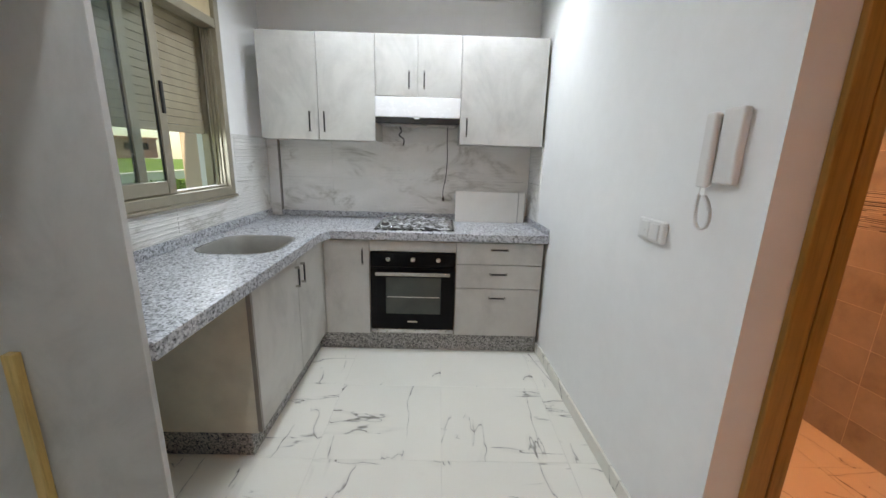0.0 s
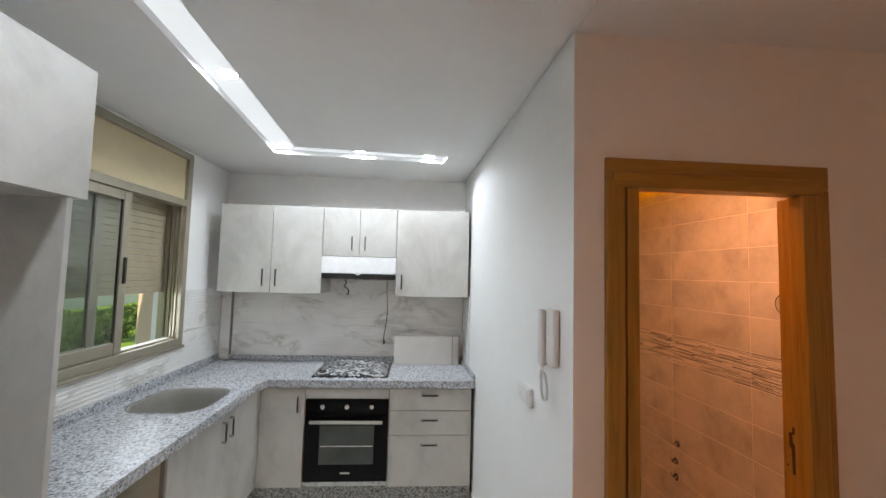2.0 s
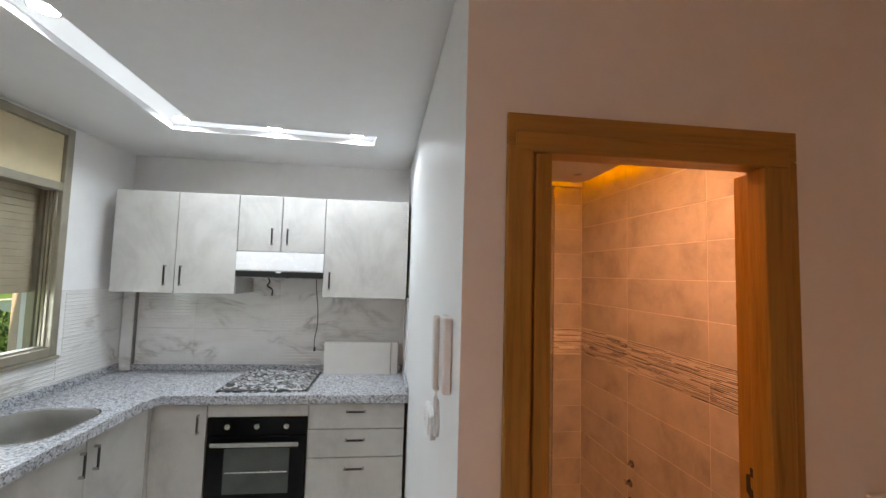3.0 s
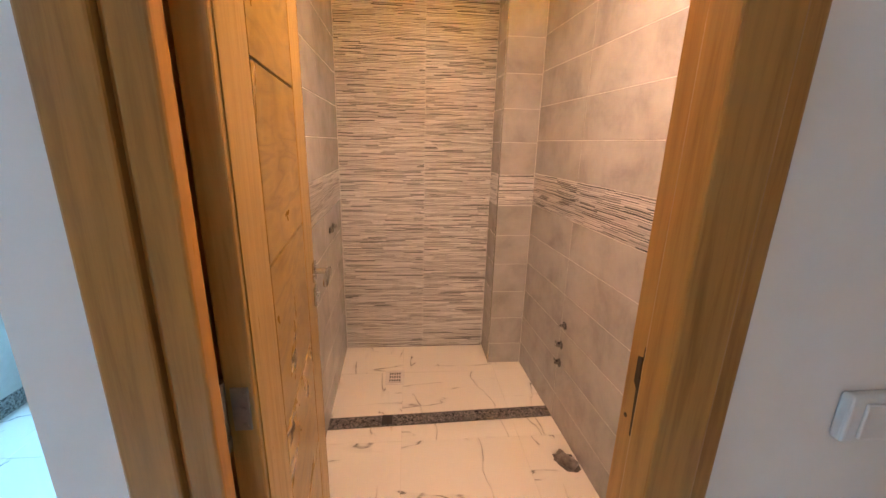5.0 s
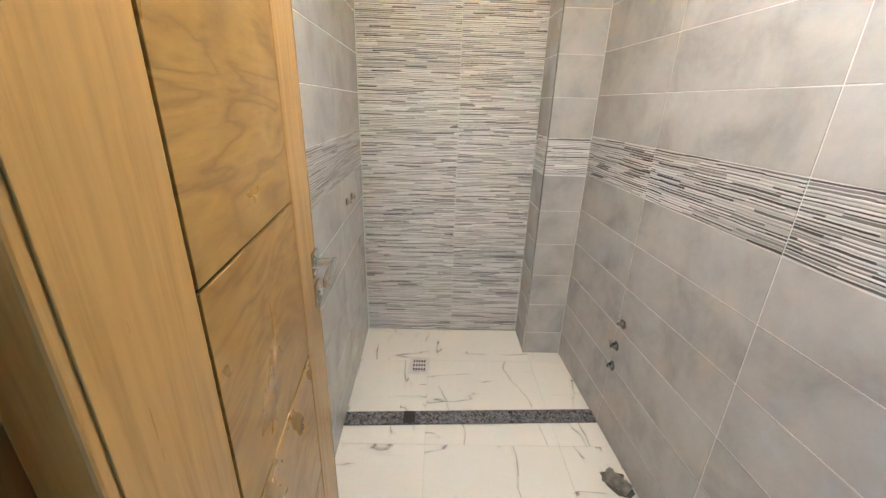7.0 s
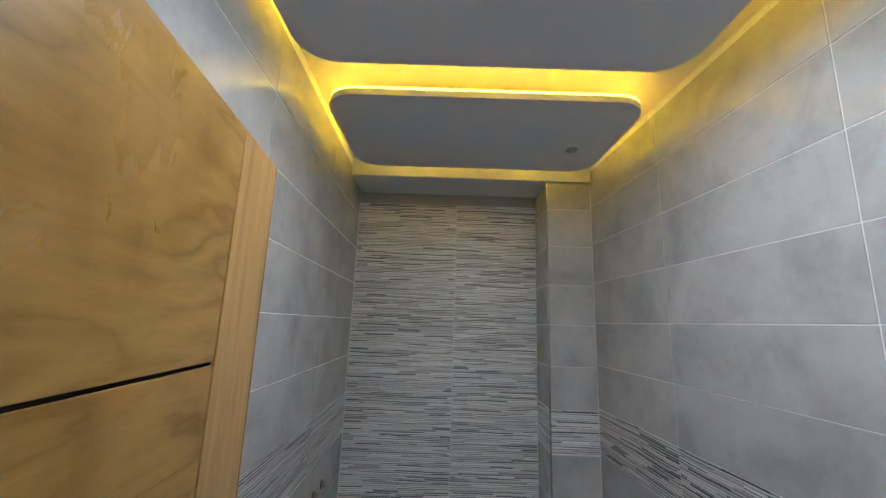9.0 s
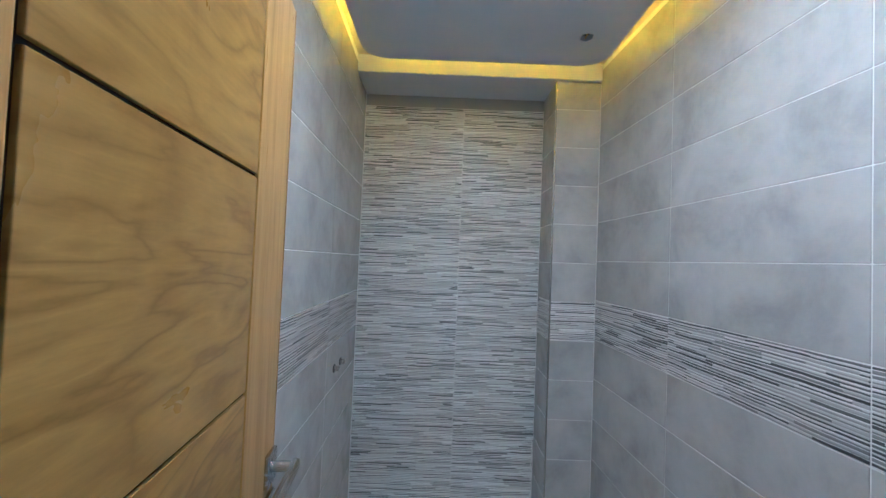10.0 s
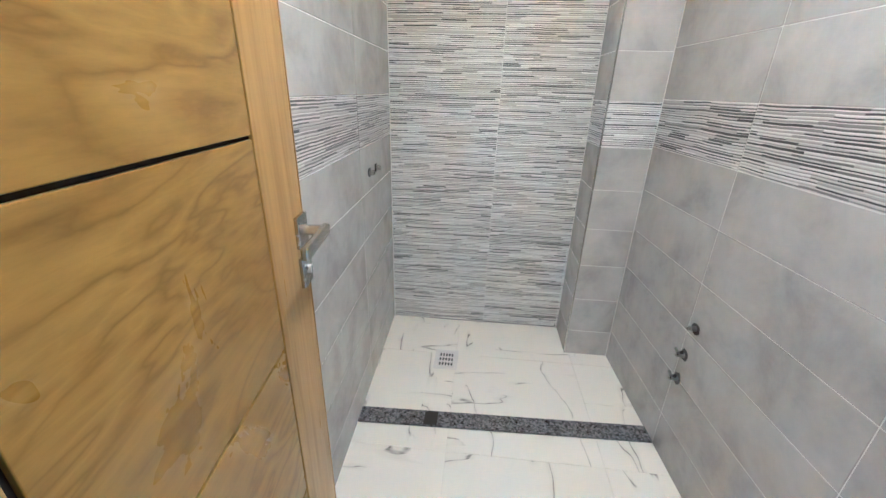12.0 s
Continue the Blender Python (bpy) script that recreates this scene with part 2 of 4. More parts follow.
def clear_glass(name):
    k = Mat(name, 0.0)
    g = k.n("BsdfTransparent")
    g.inputs["Color"].default_value = (0.86, 0.90, 0.89, 1)
    gl = k.n("BsdfGlossy", Roughness=0.02)
    mx = k.n("MixShader")
    mx.inputs[0].default_value = 0.07
    k.l(g.outputs[0], mx.inputs[1]).l(gl.outputs[0], mx.inputs[2])
    k.l(mx.outputs[0], k.t.nodes["Material Output"].inputs["Surface"])
    return k.m


def foliage(name, a, b):
    k = Mat(name, 0.7)
    co = k.coords()
    geo = k.n("NewGeometry")
    c = k.ramp(geo.outputs["Random Per Island"], (0.0, a), (1.0, b))
    c = k.mix(0.5, c, k.ramp(k.noise(co, 2.5, 5), (0.3, 0.6), (0.7, 1.0)), "MULTIPLY")
    k.colour(c)
    return k.m


WALL = painted_plaster("white_wall_paint", (0.87, 0.87, 0.86), 0.45)
CEIL = painted_plaster("white_ceiling_paint", (0.78, 0.78, 0.78), 0.7)
# the strips' amber glow is put into this ceiling's colour
AMBER_TINT_CEIL = painted_plaster("amber_tinted_ceiling", (0.80, 0.70, 0.44), 0.7)
CABINET = laminate("grey_cement_laminate", (0.54, 0.525, 0.495))
CARCASS = plain("cream_melamine", (0.66, 0.62, 0.52), 0.45)
EDGE = plain("brown_grey_edging", (0.26, 0.235, 0.21), 0.5)
GRANITE = granite("speckled_grey_granite", (0.56, 0.58, 0.61), (0.37, 0.385, 0.41), (0.085, 0.085, 0.092), 0.3)
GRANITE_DARK = granite("dark_speckled_granite", (0.38, 0.37, 0.36), (0.17, 0.165, 0.16), (0.03, 0.03, 0.032), 0.3)
GRANITE_BLACK = granite("near_black_speckled_granite", (0.20, 0.20, 0.21), (0.07, 0.07, 0.075), (0.015, 0.015, 0.017), 0.3)
FLOOR_TILE = marble("veined_floor_porcelain", (0.83, 0.81, 0.74), (0.11, 0.105, 0.095), 7.0, 0.12)
FLOOR_GROUT = plain("cream_grout", (0.72, 0.70, 0.65), 0.7)
INTERCOM = plain("grey_white_plastic", (0.72, 0.70, 0.68), 0.35, 0, 0.03)
GROUT = plain("pale_grout", (0.66, 0.65, 0.62), 0.8)
WHITE_GROUT = plain("white_grout", (0.68, 0.67, 0.64), 0.8)
GRATE = plain("pale_steel_grate", (0.62, 0.61, 0.59), 0.35, 0.35, 0.06, 30)
BACK_TILE = ribbed_marble("veined_ribbed_ceramic")
STONE = stone_tile("grey_cement_ceramic", (0.45, 0.44, 0.42))
MOSAIC_X = linear_mosaic("linear_mosaic_along_x", 0)
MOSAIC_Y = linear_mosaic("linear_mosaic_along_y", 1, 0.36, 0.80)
OAK = wood("varnished_oak", (0.385, 0.245, 0.072), (0.29, 0.172, 0.043), (14, 14, 0.8))
FRAME_OAK = wood("orange_varnished_oak", (0.42, 0.212, 0.052), (0.31, 0.145, 0.030), (14, 14, 0.8))
OAK_CROSS = wood("orange_varnished_oak_crosswise", (0.42, 0.212, 0.052), (0.31, 0.145, 0.030), (0.8, 14, 14))
OAK_EDGE = wood("oak_edge_lipping", (0.26, 0.15, 0.035), (0.19, 0.10, 0.02), (14, 14, 0.8))
VENEER = figured_veneer("figured_oak_veneer", (0.262, 0.156, 0.028), (0.140, 0.074, 0.010), (0.365, 0.232, 0.052))
CHROME = plain("brushed_nickel", (0.52, 0.51, 0.49), 0.22, 1.0, 0.04, 30)
BASIN = plain("brushed_basin_steel", (0.30, 0.29, 0.27), 0.4, 0.3, 0.06, 20)
STEEL = plain("satin_steel", (0.55, 0.55, 0.54), 0.3, 1.0, 0.06, 20)
DIRTY_PVC = plain("cement_smeared_pvc", (0.24, 0.225, 0.20), 0.6, 0, 0.45, 40, 0.002)
GROOVE = plain("black_groove_paint", (0.006, 0.0055, 0.005), 0.9)
MORTISE = plain("cut_wood_mortise", (0.06, 0.036, 0.016), 0.8)
IRON = plain("grey_zinc_plating", (0.27, 0.27, 0.26), 0.45, 0.9, 0.12, 40)
BLACK = plain("black_plastic", (0.012, 0.012, 0.013), 0.35)
BLACK_GLASS = plain("black_oven_glass", (0.004, 0.004, 0.0045), 0.08, 0, 0.05, 9, 0)
for dull in (BLACK_GLASS,):
    dull.node_tree.nodes["Principled BSDF"].inputs["Specular IOR Level"].default_value = 0.12
OVEN_GLASS = plain("smoked_oven_window", (0.045, 0.055, 0.052), 0.05, 0, 0.2, 6, 0)
PLASTIC = plain("white_plastic", (0.78, 0.775, 0.76), 0.32, 0, 0.03)
HOOD_WHITE = plain("white_enamel", (0.84, 0.84, 0.84), 0.25, 0, 0.02)
ALU = plain("champagne_aluminium", (0.36, 0.315, 0.245), 0.38, 0.35, 0.06, 14)
SHUTTER = plain("beige_shutter_slat", (0.38, 0.315, 0.225), 0.5, 0, 0.08)
BOXPANEL = plain("cream_shutter_box", (0.66, 0.53, 0.34), 0.4, 0, 0.04)
BOARD = plain("white_melamine_board", (0.76, 0.74, 0.70), 0.35, 0, 0.03)
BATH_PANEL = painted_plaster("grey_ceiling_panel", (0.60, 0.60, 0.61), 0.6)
CEMENT_DARK = painted_plaster("dark_rough_cement", (0.12, 0.11, 0.10), 0.9)
CEMENT = painted_plaster("rough_cement", (0.36, 0.35, 0.33), 0.9)
GLASS = clear_glass("window_glass")
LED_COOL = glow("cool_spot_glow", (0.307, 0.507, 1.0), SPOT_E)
DIFFUSER = glow("white_diffuser_glow", (0.315, 0.515, 1.0), DIFF_E)
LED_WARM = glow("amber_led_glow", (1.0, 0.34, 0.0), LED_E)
BATH_GLOW = glow("warm_spot_glow", (1.0, 0.489, 0.418), BATH_E)
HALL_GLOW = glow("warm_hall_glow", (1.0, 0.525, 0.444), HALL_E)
PINK = painted_plaster("pink_render", (0.70, 0.50, 0.42), 0.8)
GRASS = foliage("lawn_green", (0.10, 0.22, 0.03), (0.16, 0.30, 0.05))
HEDGE = foliage("hedge_leaf", (0.03, 0.085, 0.02), (0.08, 0.16, 0.04))
BARK = plain("bark", (0.12, 0.09, 0.06), 0.9)
YARD_WHITE = painted_plaster("white_garden_wall", (0.74, 0.73, 0.70), 0.8)
TERRACOTTA = painted_plaster("terracotta_render", (0.50, 0.27, 0.18), 0.8)
YELLOW_WOOD = wood("raw_pine", (0.66, 0.44, 0.17), (0.5, 0.3, 0.1), (12, 12, 1))

k = Mat("crumpled_film", 0.16, 0.0, (0.05, 0.052, 0.055))
co = k.coords()
w = k.n("TexVoronoi", Scale=26.0, Randomness=1.0)
k.l(co, w.inputs["Vector"])
# pale streaks put the glints of the folds into the film's colour
k.colour(k.ramp(k.noise(k.coords((1, 2.2, 1)), 9, 4, 0.55, 3.0), (0.47, (0.05, 0.05, 0.052)), (0.55, (0.55, 0.56, 0.57))))
k.bump(k.math("ADD", w.outputs["Distance"], k.noise(co, 60, 4)), 0.02, 1.0)
k.b.inputs["Coat Weight"].default_value = 0.8
FILM = k.m

# ---- building helpers ----


def thing(name, label, category, at=(0, 0, 0), group="", kind=""):
    ob = new(name)
    ob.location = at
    ob.empty_display_size = 0.05
    return tagged(ob, label, category, group, kind)


def mesh_of(name, bm, material):
    bmesh.ops.recalc_face_normals(bm, faces=bm.faces)
    me = bpy.data.meshes.new(name)
    bm.to_mesh(me)
    bm.free()
    me.materials.append(material)
    return me


def part(name, bm, material, parent, label="", smooth=False):
    """One mesh under a thing or a part; the bmesh is in world metres."""
    me = mesh_of(name, bm, material)
    if smooth:
        me.polygons.foreach_set("use_smooth", [True] * len(me.polygons))
    ob = new(name, me)
    ob.parent = parent
    base = parent.location + (parent.parent.location if parent.parent else Vector())
    me.transform(Matrix.Translation(-base))
    if label:
        ob["label"] = label
    return ob


def structure(name, bm, material, label, category):
    return tagged(new(name, mesh_of(name, bm, material)), label, category, "", "structure")


def bm_box(x0, x1, y0, y1, z0, z1, bevel=0.0, bm=None, seg=1):
    own = bmesh.new()
    bmesh.ops.create_cube(own, size=1, matrix=Matrix.Translation(((x0 + x1) / 2, (y0 + y1) / 2, (z0 + z1) / 2)) @ Matrix.Diagonal((x1 - x0, y1 - y0, z1 - z0, 1)))
    if bevel:
        bmesh.ops.bevel(own, geom=own.edges[:], offset=bevel, segments=seg, affect="EDGES", profile=0.5)
    if bm is None:
        return own
    join(bm, own)
    return bm


def join(bm, other, m=None):
    me = bpy.data.meshes.new("join")
    other.to_mesh(me)
    other.free()
    if m:
        me.transform(m)
    bm.from_mesh(me)
    bpy.data.meshes.remove(me)
    return bm


def prism(outer, z0, z1, holes=(), bevel=0.0):
    """A flat slab with the given outline (and holes), from z0 to z1."""
    bm = bmesh.new()
    edges = []
    for loop in (outer, *holes):
        vs = [bm.verts.new((x, y, z0)) for x, y in loop]
        edges += [bm.edges.new((a, b)) for a, b in zip(vs, vs[1:] + vs[:1])]
    bmesh.ops.triangle_fill(bm, use_beauty=True, use_dissolve=True, edges=edges)
    up = bmesh.ops.extrude_face_region(bm, geom=bm.faces[:])
    bmesh.ops.translate(bm, vec=(0, 0, z1 - z0), verts=[v for v in up["geom"] if isinstance(v, bmesh.types.BMVert)])
    bmesh.ops.recalc_face_normals(bm, faces=bm.faces)
    if bevel:
        sharp = [e for e in bm.edges if len(e.link_faces) == 2 and e.calc_face_angle(0) > 1.0]
        bmesh.ops.bevel(bm, geom=sharp, offset=bevel, segments=2, affect="EDGES", profile=0.5)
    return bm


def round_rect(x0, x1, y0, y1, r, n=7):
    pts = []
    for cx, cy, a0 in ((x1 - r, y1 - r, 0), (x0 + r, y1 - r, 90), (x0 + r, y0 + r, 180), (x1 - r, y0 + r, 270)):
        pts += [(cx + r * math.cos(radians(a0 + 90 * i / n)), cy + r * math.sin(radians(a0 + 90 * i / n))) for i in range(n + 1)]
    return pts


def cylinder(a, b, r, n=16, r2=None, bm=None):
    a, b = Vector(a), Vector(b)
    own = bmesh.new()
    m = Matrix.Translation((a + b) / 2) @ (b - a).to_track_quat("Z", "Y").to_matrix().to_4x4()
    bmesh.ops.create_cone(own, cap_ends=True, segments=n, radius1=r, radius2=r if r2 is None else r2, depth=(b - a).length, matrix=m)
    return own if bm is None else join(bm, own)


def tube(points, r, n=8, closed=False):
    """A round wire along the points."""
    bm = bmesh.new()
    pts = [Vector(p) for p in points]
    rings = []
    for i, p in enumerate(pts):
        a = pts[i - 1] if i or closed else p
        b = pts[(i + 1) % len(pts)] if i < len(pts) - 1 or closed else p
        q = (b - a).to_track_quat("Z", "Y")
        rings.append([bm.verts.new(p + q @ Vector((r * math.cos(math.tau * j / n), r * math.sin(math.tau * j / n), 0))) for j in range(n)])
    pairs = list(zip(rings, rings[1:])) + ([(rings[-1], rings[0])] if closed else [])
    for u, v in pairs:
        for j in range(n):
            bm.faces.new((u[j], u[(j + 1) % n], v[(j + 1) % n], v[j]))
    if not closed:
        bm.faces.new(rings[0][::-1])
        bm.faces.new(rings[-1])
    return bm


def smooth_path(pts, n=6):
    """Points along a Catmull-Rom curve."""
    p = [Vector(q) for q in (pts[0], *pts, pts[-1])]
    out = []
    for i in range(1, len(p) - 2):
        for j in range(n):
            t = j / n
            out.append(0.5 * (2 * p[i] + (p[i + 1] - p[i - 1]) * t + (2 * p[i - 1] - 5 * p[i] + 4 * p[i + 1] - p[i + 2]) * t * t + (3 * p[i] - p[i - 1] - 3 * p[i + 1] + p[i + 2]) * t ** 3))
    return out + [Vector(pts[-1])]


def leaned(bm, at, turn):
    """Turns a bmesh about the upright axis through at."""
    bmesh.ops.transform(bm, matrix=Matrix.Translation(at) @ Matrix.Rotation(turn, 4, "Z") @ Matrix.Translation(-Vector(at)), verts=bm.verts)
    return bm


TILE_MESHES = {}


def tile_piece(parent, name, x0, x1, y0, y1, z0, z1, material, m=None):
    """A bevelled tile, sharing its mesh with the tiles of the same size and material."""
    key = (round(x1 - x0, 3), round(y1 - y0, 3), round(z1 - z0, 3), material.name)
    if key not in TILE_MESHES:
        hx, hy, hz = (x1 - x0) / 2, (y1 - y0) / 2, (z1 - z0) / 2
        TILE_MESHES[key] = mesh_of(name, bm_box(-hx, hx, -hy, hy, -hz, hz, min(0.0012, hx, hy, hz)), material)
    ob = new(name, TILE_MESHES[key])
    ob.parent = parent
    t = Matrix.Translation(((x0 + x1) / 2, (y0 + y1) / 2, (z0 + z1) / 2))
    ob.matrix_basis = (m @ t) if m else t
    return ob

# ---- plan ----
LEFT, BACK, DOOR_WALL = -1.13, 3.19, 0.985          # kitchen window wall, kitchen back wall, wall of the bathroom door
KIT_R = ((1.053, 0.985), (0.957, 3.19))             # kitchen face of the crooked partition
BATH_L = ((1.130, 1.085), (1.070, 3.09))            # its tiled bathroom face
BATH_R, BATH_B, COL_X, COL_Y = 2.268, 3.09, 2.050, 2.852
BATH_RS = ((2.2685, 2.852), (2.3605, 1.083))          # the bathroom's other side wall widens towards the door
KIT_CEIL, HALL_CEIL, BATH_CEIL, TOP = 2.49, 2.505, 2.43, 2.62
WIN_Y, WIN_Z = (1.42, 2.62), (1.11, 2.47)


def kit_x(y):
    (xa, ya), (xb, yb) = KIT_R
    return xa + (xb - xa) * (y - ya) / (yb - ya)


def bath_x(y):
    (xa, ya), (xb, yb) = BATH_L
    return xa + (xb - xa) * (y - ya) / (yb - ya)


def bath_r(y):
    (xa, ya), (xb, yb) = BATH_RS
    return xa + (xb - xa) * (y - ya) / (yb - ya)


KIT_TURN = math.atan2(KIT_R[0][0] - KIT_R[1][0], KIT_R[1][1] - KIT_R[0][1])
BATH_TURN = math.atan2(BATH_L[0][0] - BATH_L[1][0], BATH_L[1][1] - BATH_L[0][1])
RIGHT_TURN = math.atan2(BATH_RS[1][0] - BATH_RS[0][0], BATH_RS[0][1] - BATH_RS[1][1])

# ---- structure ----
sub = structure("floor", bm_box(-1.4, 4.2, -3.1, 3.4, -0.15, -0.002), FLOOR_GROUT, "white veined porcelain floor tiles with thin pale joints", "floor")

bm = bm_box(LEFT - 0.2, LEFT, 0.056, WIN_Y[0], 0, TOP)
for q in ((WIN_Y[1], BACK + 0.2, 0, TOP), (WIN_Y[0], WIN_Y[1], 0, WIN_Z[0]), (WIN_Y[0], WIN_Y[1], WIN_Z[1], TOP)):
    bm_box(LEFT - 0.2, LEFT, *q, bm=bm)
wall_window = structure("wall_window", bm, WALL, "white painted kitchen wall with a window and a tiled splashback", "wall")
wall_kitchen_back = structure("wall_kitchen_back", bm_box(LEFT, 0.957, BACK, BACK + 0.2, 0, TOP), WALL, "white painted kitchen wall behind cabinets and splashback", "wall")
wall_partition = structure("wall_partition", prism([(1.053, 0.985), (1.1285, 0.985), (1.1285, 1.085), (1.0685, 3.09), (1.066, 3.39), (0.957, 3.39), (0.957, 3.19)], 0, TOP), WALL, "white painted partition between kitchen and bathroom", "wall")
bm = bm_box(1.1285, 1.176, DOOR_WALL, 1.078, 0, TOP)
bm_box(1.932, 4.0, DOOR_WALL, 1.078, 0, TOP, bm=bm)
bm_box(1.176, 1.932, DOOR_WALL, 1.078, 2.022, TOP, bm=bm)
wall_door = structure("wall_door", bm, WALL, "white painted wall around the bathroom door", "wall")
wall_stub = structure("wall_stub", bm_box(LEFT - 0.2, 0.000, -0.018, 0.056, 0, TOP, 0.004), WALL, "white painted short wall beside the fridge recess", "wall")
wall_bath_right = structure("wall_bath_right", prism([(bath_r(1.078) + 0.0012, 1.078), (bath_r(1.078) + 0.16, 1.078), (bath_r(1.078) + 0.16, BATH_B + 0.2), (bath_r(COL_Y) + 0.0012, BATH_B + 0.2), (bath_r(COL_Y) + 0.0012, COL_Y)], 0, TOP), WHITE_GROUT, "bathroom wall clad in grey tiles with a banded border", "wall")
wall_bath_back = structure("wall_bath_back", bm_box(1.0665, BATH_R + 0.001, BATH_B + 0.0012, BATH_B + 0.2, 0, TOP), WHITE_GROUT, "shower wall clad in thin-banded grey tiles", "wall")
bath_column = structure("wall_column", bm_box(COL_X + 0.0012, BATH_R + 0.001, COL_Y + 0.0012, BATH_B + 0.001, 0, TOP), WHITE_GROUT, "tiled square column in the shower corner", "wall")
# unseen walls added to close the hall against the sky's light
structure("wall_hall_left", bm_box(-1.4, LEFT - 0.2, -3.1, 0.056, 0, TOP), WALL, "unseen white painted hall wall added to keep out daylight", "wall")
structure("wall_hall_right", bm_box(4.0, 4.2, -3.1, 1.3, 0, TOP), WALL, "unseen white painted hall wall added to keep out daylight", "wall")
structure("wall_hall_back", bm_box(-1.33, 4.0, -3.1, -2.95, 0, TOP), WALL, "unseen white painted hall wall added to keep out daylight", "wall")

# ceilings: an upper slab, a lower kitchen ceiling with an L-shaped light recess, the hall, the bathroom
structure("ceiling_slab", bm_box(-1.4, 4.2, -3.1, 3.4, TOP, TOP + 0.12), CEIL, "plain white ceiling slab above the lower ceilings", "ceiling")
# the first spot is added, unseen, to brighten the kitchen's near end
SPOTS = ((-0.265, 0.52), (-0.336, 1.46), (-0.412, 2.44), (0.10, 2.485), (0.60, 2.515))


def ring_of(x, y, r, n=24):
    return [(x + r * math.cos(i * math.tau / n), y + r * math.sin(i * math.tau / n)) for i in range(n)]


L_HOLE = [(-0.335, 0.42), (-0.382, 0.95), (-0.509, 2.529), (0.700, 2.601), (0.728, 2.433), (-0.318, 2.362), (-0.236, 1.00), (-0.190, 0.42)]
kitchen_ceiling = structure("ceiling_kitchen", prism([(LEFT, 0.056), (0.0, 0.056), (0.0, -0.04), (1.060, -0.04), (1.022, 0.985), (0.926, BACK), (LEFT, BACK)], KIT_CEIL, KIT_CEIL + 0.034, [L_HOLE]), CEIL, "white kitchen ceiling with an L-shaped recess for spotlights", "ceiling")
bm = prism([(x + dx, y + dy) for (x, y), (dx, dy) in zip(L_HOLE, ((-0.02, -0.02), (-0.02, 0), (-0.02, 0.02), (0.02, 0.02), (0.02, -0.02), (0.02, -0.02), (0.02, 0), (0.02, -0.02)))], KIT_CEIL + 0.0345, KIT_CEIL + 0.038, [ring_of(sx, sy, 0.0425) for sx, sy in SPOTS])
structure("ceiling_recess", bm, DIFFUSER, "glowing white diffuser in the ceiling light recess", "ceiling")
structure("ceiling_gap", prism([(1.061, -0.04), (1.100, -0.04), (1.053, 0.984), (0.957, BACK), (0.927, BACK), (1.023, 0.984)], KIT_CEIL + 0.020, KIT_CEIL + 0.05), CEIL, "narrow shadow gap between ceiling and wall", "ceiling")
structure("ceiling_hall", prism([(-1.33, -2.95), (4.0, -2.95), (4.0, 0.985), (1.054, 0.985), (1.101, -0.041), (-0.001, -0.041), (-0.001, -0.019), (-1.33, -0.019)], HALL_CEIL, HALL_CEIL + 0.04), CEIL, "white hall ceiling", "ceiling")
# part of the amber light here is painted in as a warm tint
structure("ceiling_bath", bm_box(1.07, 2.368, 1.078, 2.83, BATH_CEIL, BATH_CEIL + 0.04), AMBER_TINT_CEIL, "bathroom ceiling tinted for the amber glow of its hidden strips", "ceiling")
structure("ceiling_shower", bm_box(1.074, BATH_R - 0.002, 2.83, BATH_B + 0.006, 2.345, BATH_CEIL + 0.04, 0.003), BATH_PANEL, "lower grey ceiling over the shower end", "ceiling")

# skirting along the kitchen partition and hall
bm = prism([(kit_x(0.986) - 0.012, 0.986), (kit_x(2.63) - 0.012, 2.63), (kit_x(2.63) + 0.001, 2.63), (kit_x(0.986) + 0.001, 0.986)], 0, 0.075)
structure("baseboard", bm, FLOOR_TILE, "white tile skirting along the kitchen wall", "baseboard")
structure("baseboard_hall", bm_box(1.98, 4.0, DOOR_WALL - 0.012, DOOR_WALL, 0, 0.075, 0.002), FLOOR_TILE, "white tile skirting along the hall wall", "baseboard")

# ---- outdoors ----
structure("ground", bm_box(-60, LEFT - 0.2, -40, 60, -0.5, -0.35), GRASS, "green lawn outside the window", "lawn")
pillar = thing("porch_pillar", "pink rendered porch pillar beside the window", "pillar", (-1.55, 2.98, -0.35))
part("shaft", bm_box(-1.60, -1.34, 2.86, 3.12, -0.35, 3.0, 0.01), PINK, pillar)
garden_wall = thing("garden_wall", "low white rendered garden wall beyond the lawn", "wall", (-14.65, 12, -0.35))
part("wall_body", bm_box(-14.8, -14.5, -10, 40, -0.35, 0.08, 0.02), YARD_WHITE, garden_wall)
part("coping", bm_box(-14.86, -14.44, -10, 40, 0.08, 0.15, 0.02), YARD_WHITE, garden_wall)


def far_house(x, y, sx, sy, h):
    ho = thing("house", "terracotta rendered flat-roofed house beyond the garden wall", "house", (x, y, -0.35), "houses beyond the garden")
    part("wall", bm_box(x - sx, x + sx, y - sy, y + sy, -0.35, h, 0.03), TERRACOTTA, ho)
    part("roof", bm_box(x - sx - 0.2, x + sx + 0.2, y - sy - 0.2, y + sy + 0.2, h, h + 0.35, 0.05), TERRACOTTA, ho)
    for i in (-0.55, 0.0, 0.55):
        part("window", bm_box(x + sx - 0.05, x + sx + 0.03, y + i * sy * 1.1 - 0.6, y + i * sy * 1.1 + 0.6, h - 1.5, h - 0.5, 0.02), BLACK_GLASS, ho)


far_house(-44, 38, 5, 7, 1.9)
far_house(-50, 58, 5, 6, 2.4)
far_house(-40, 22, 4, 5, 1.8)


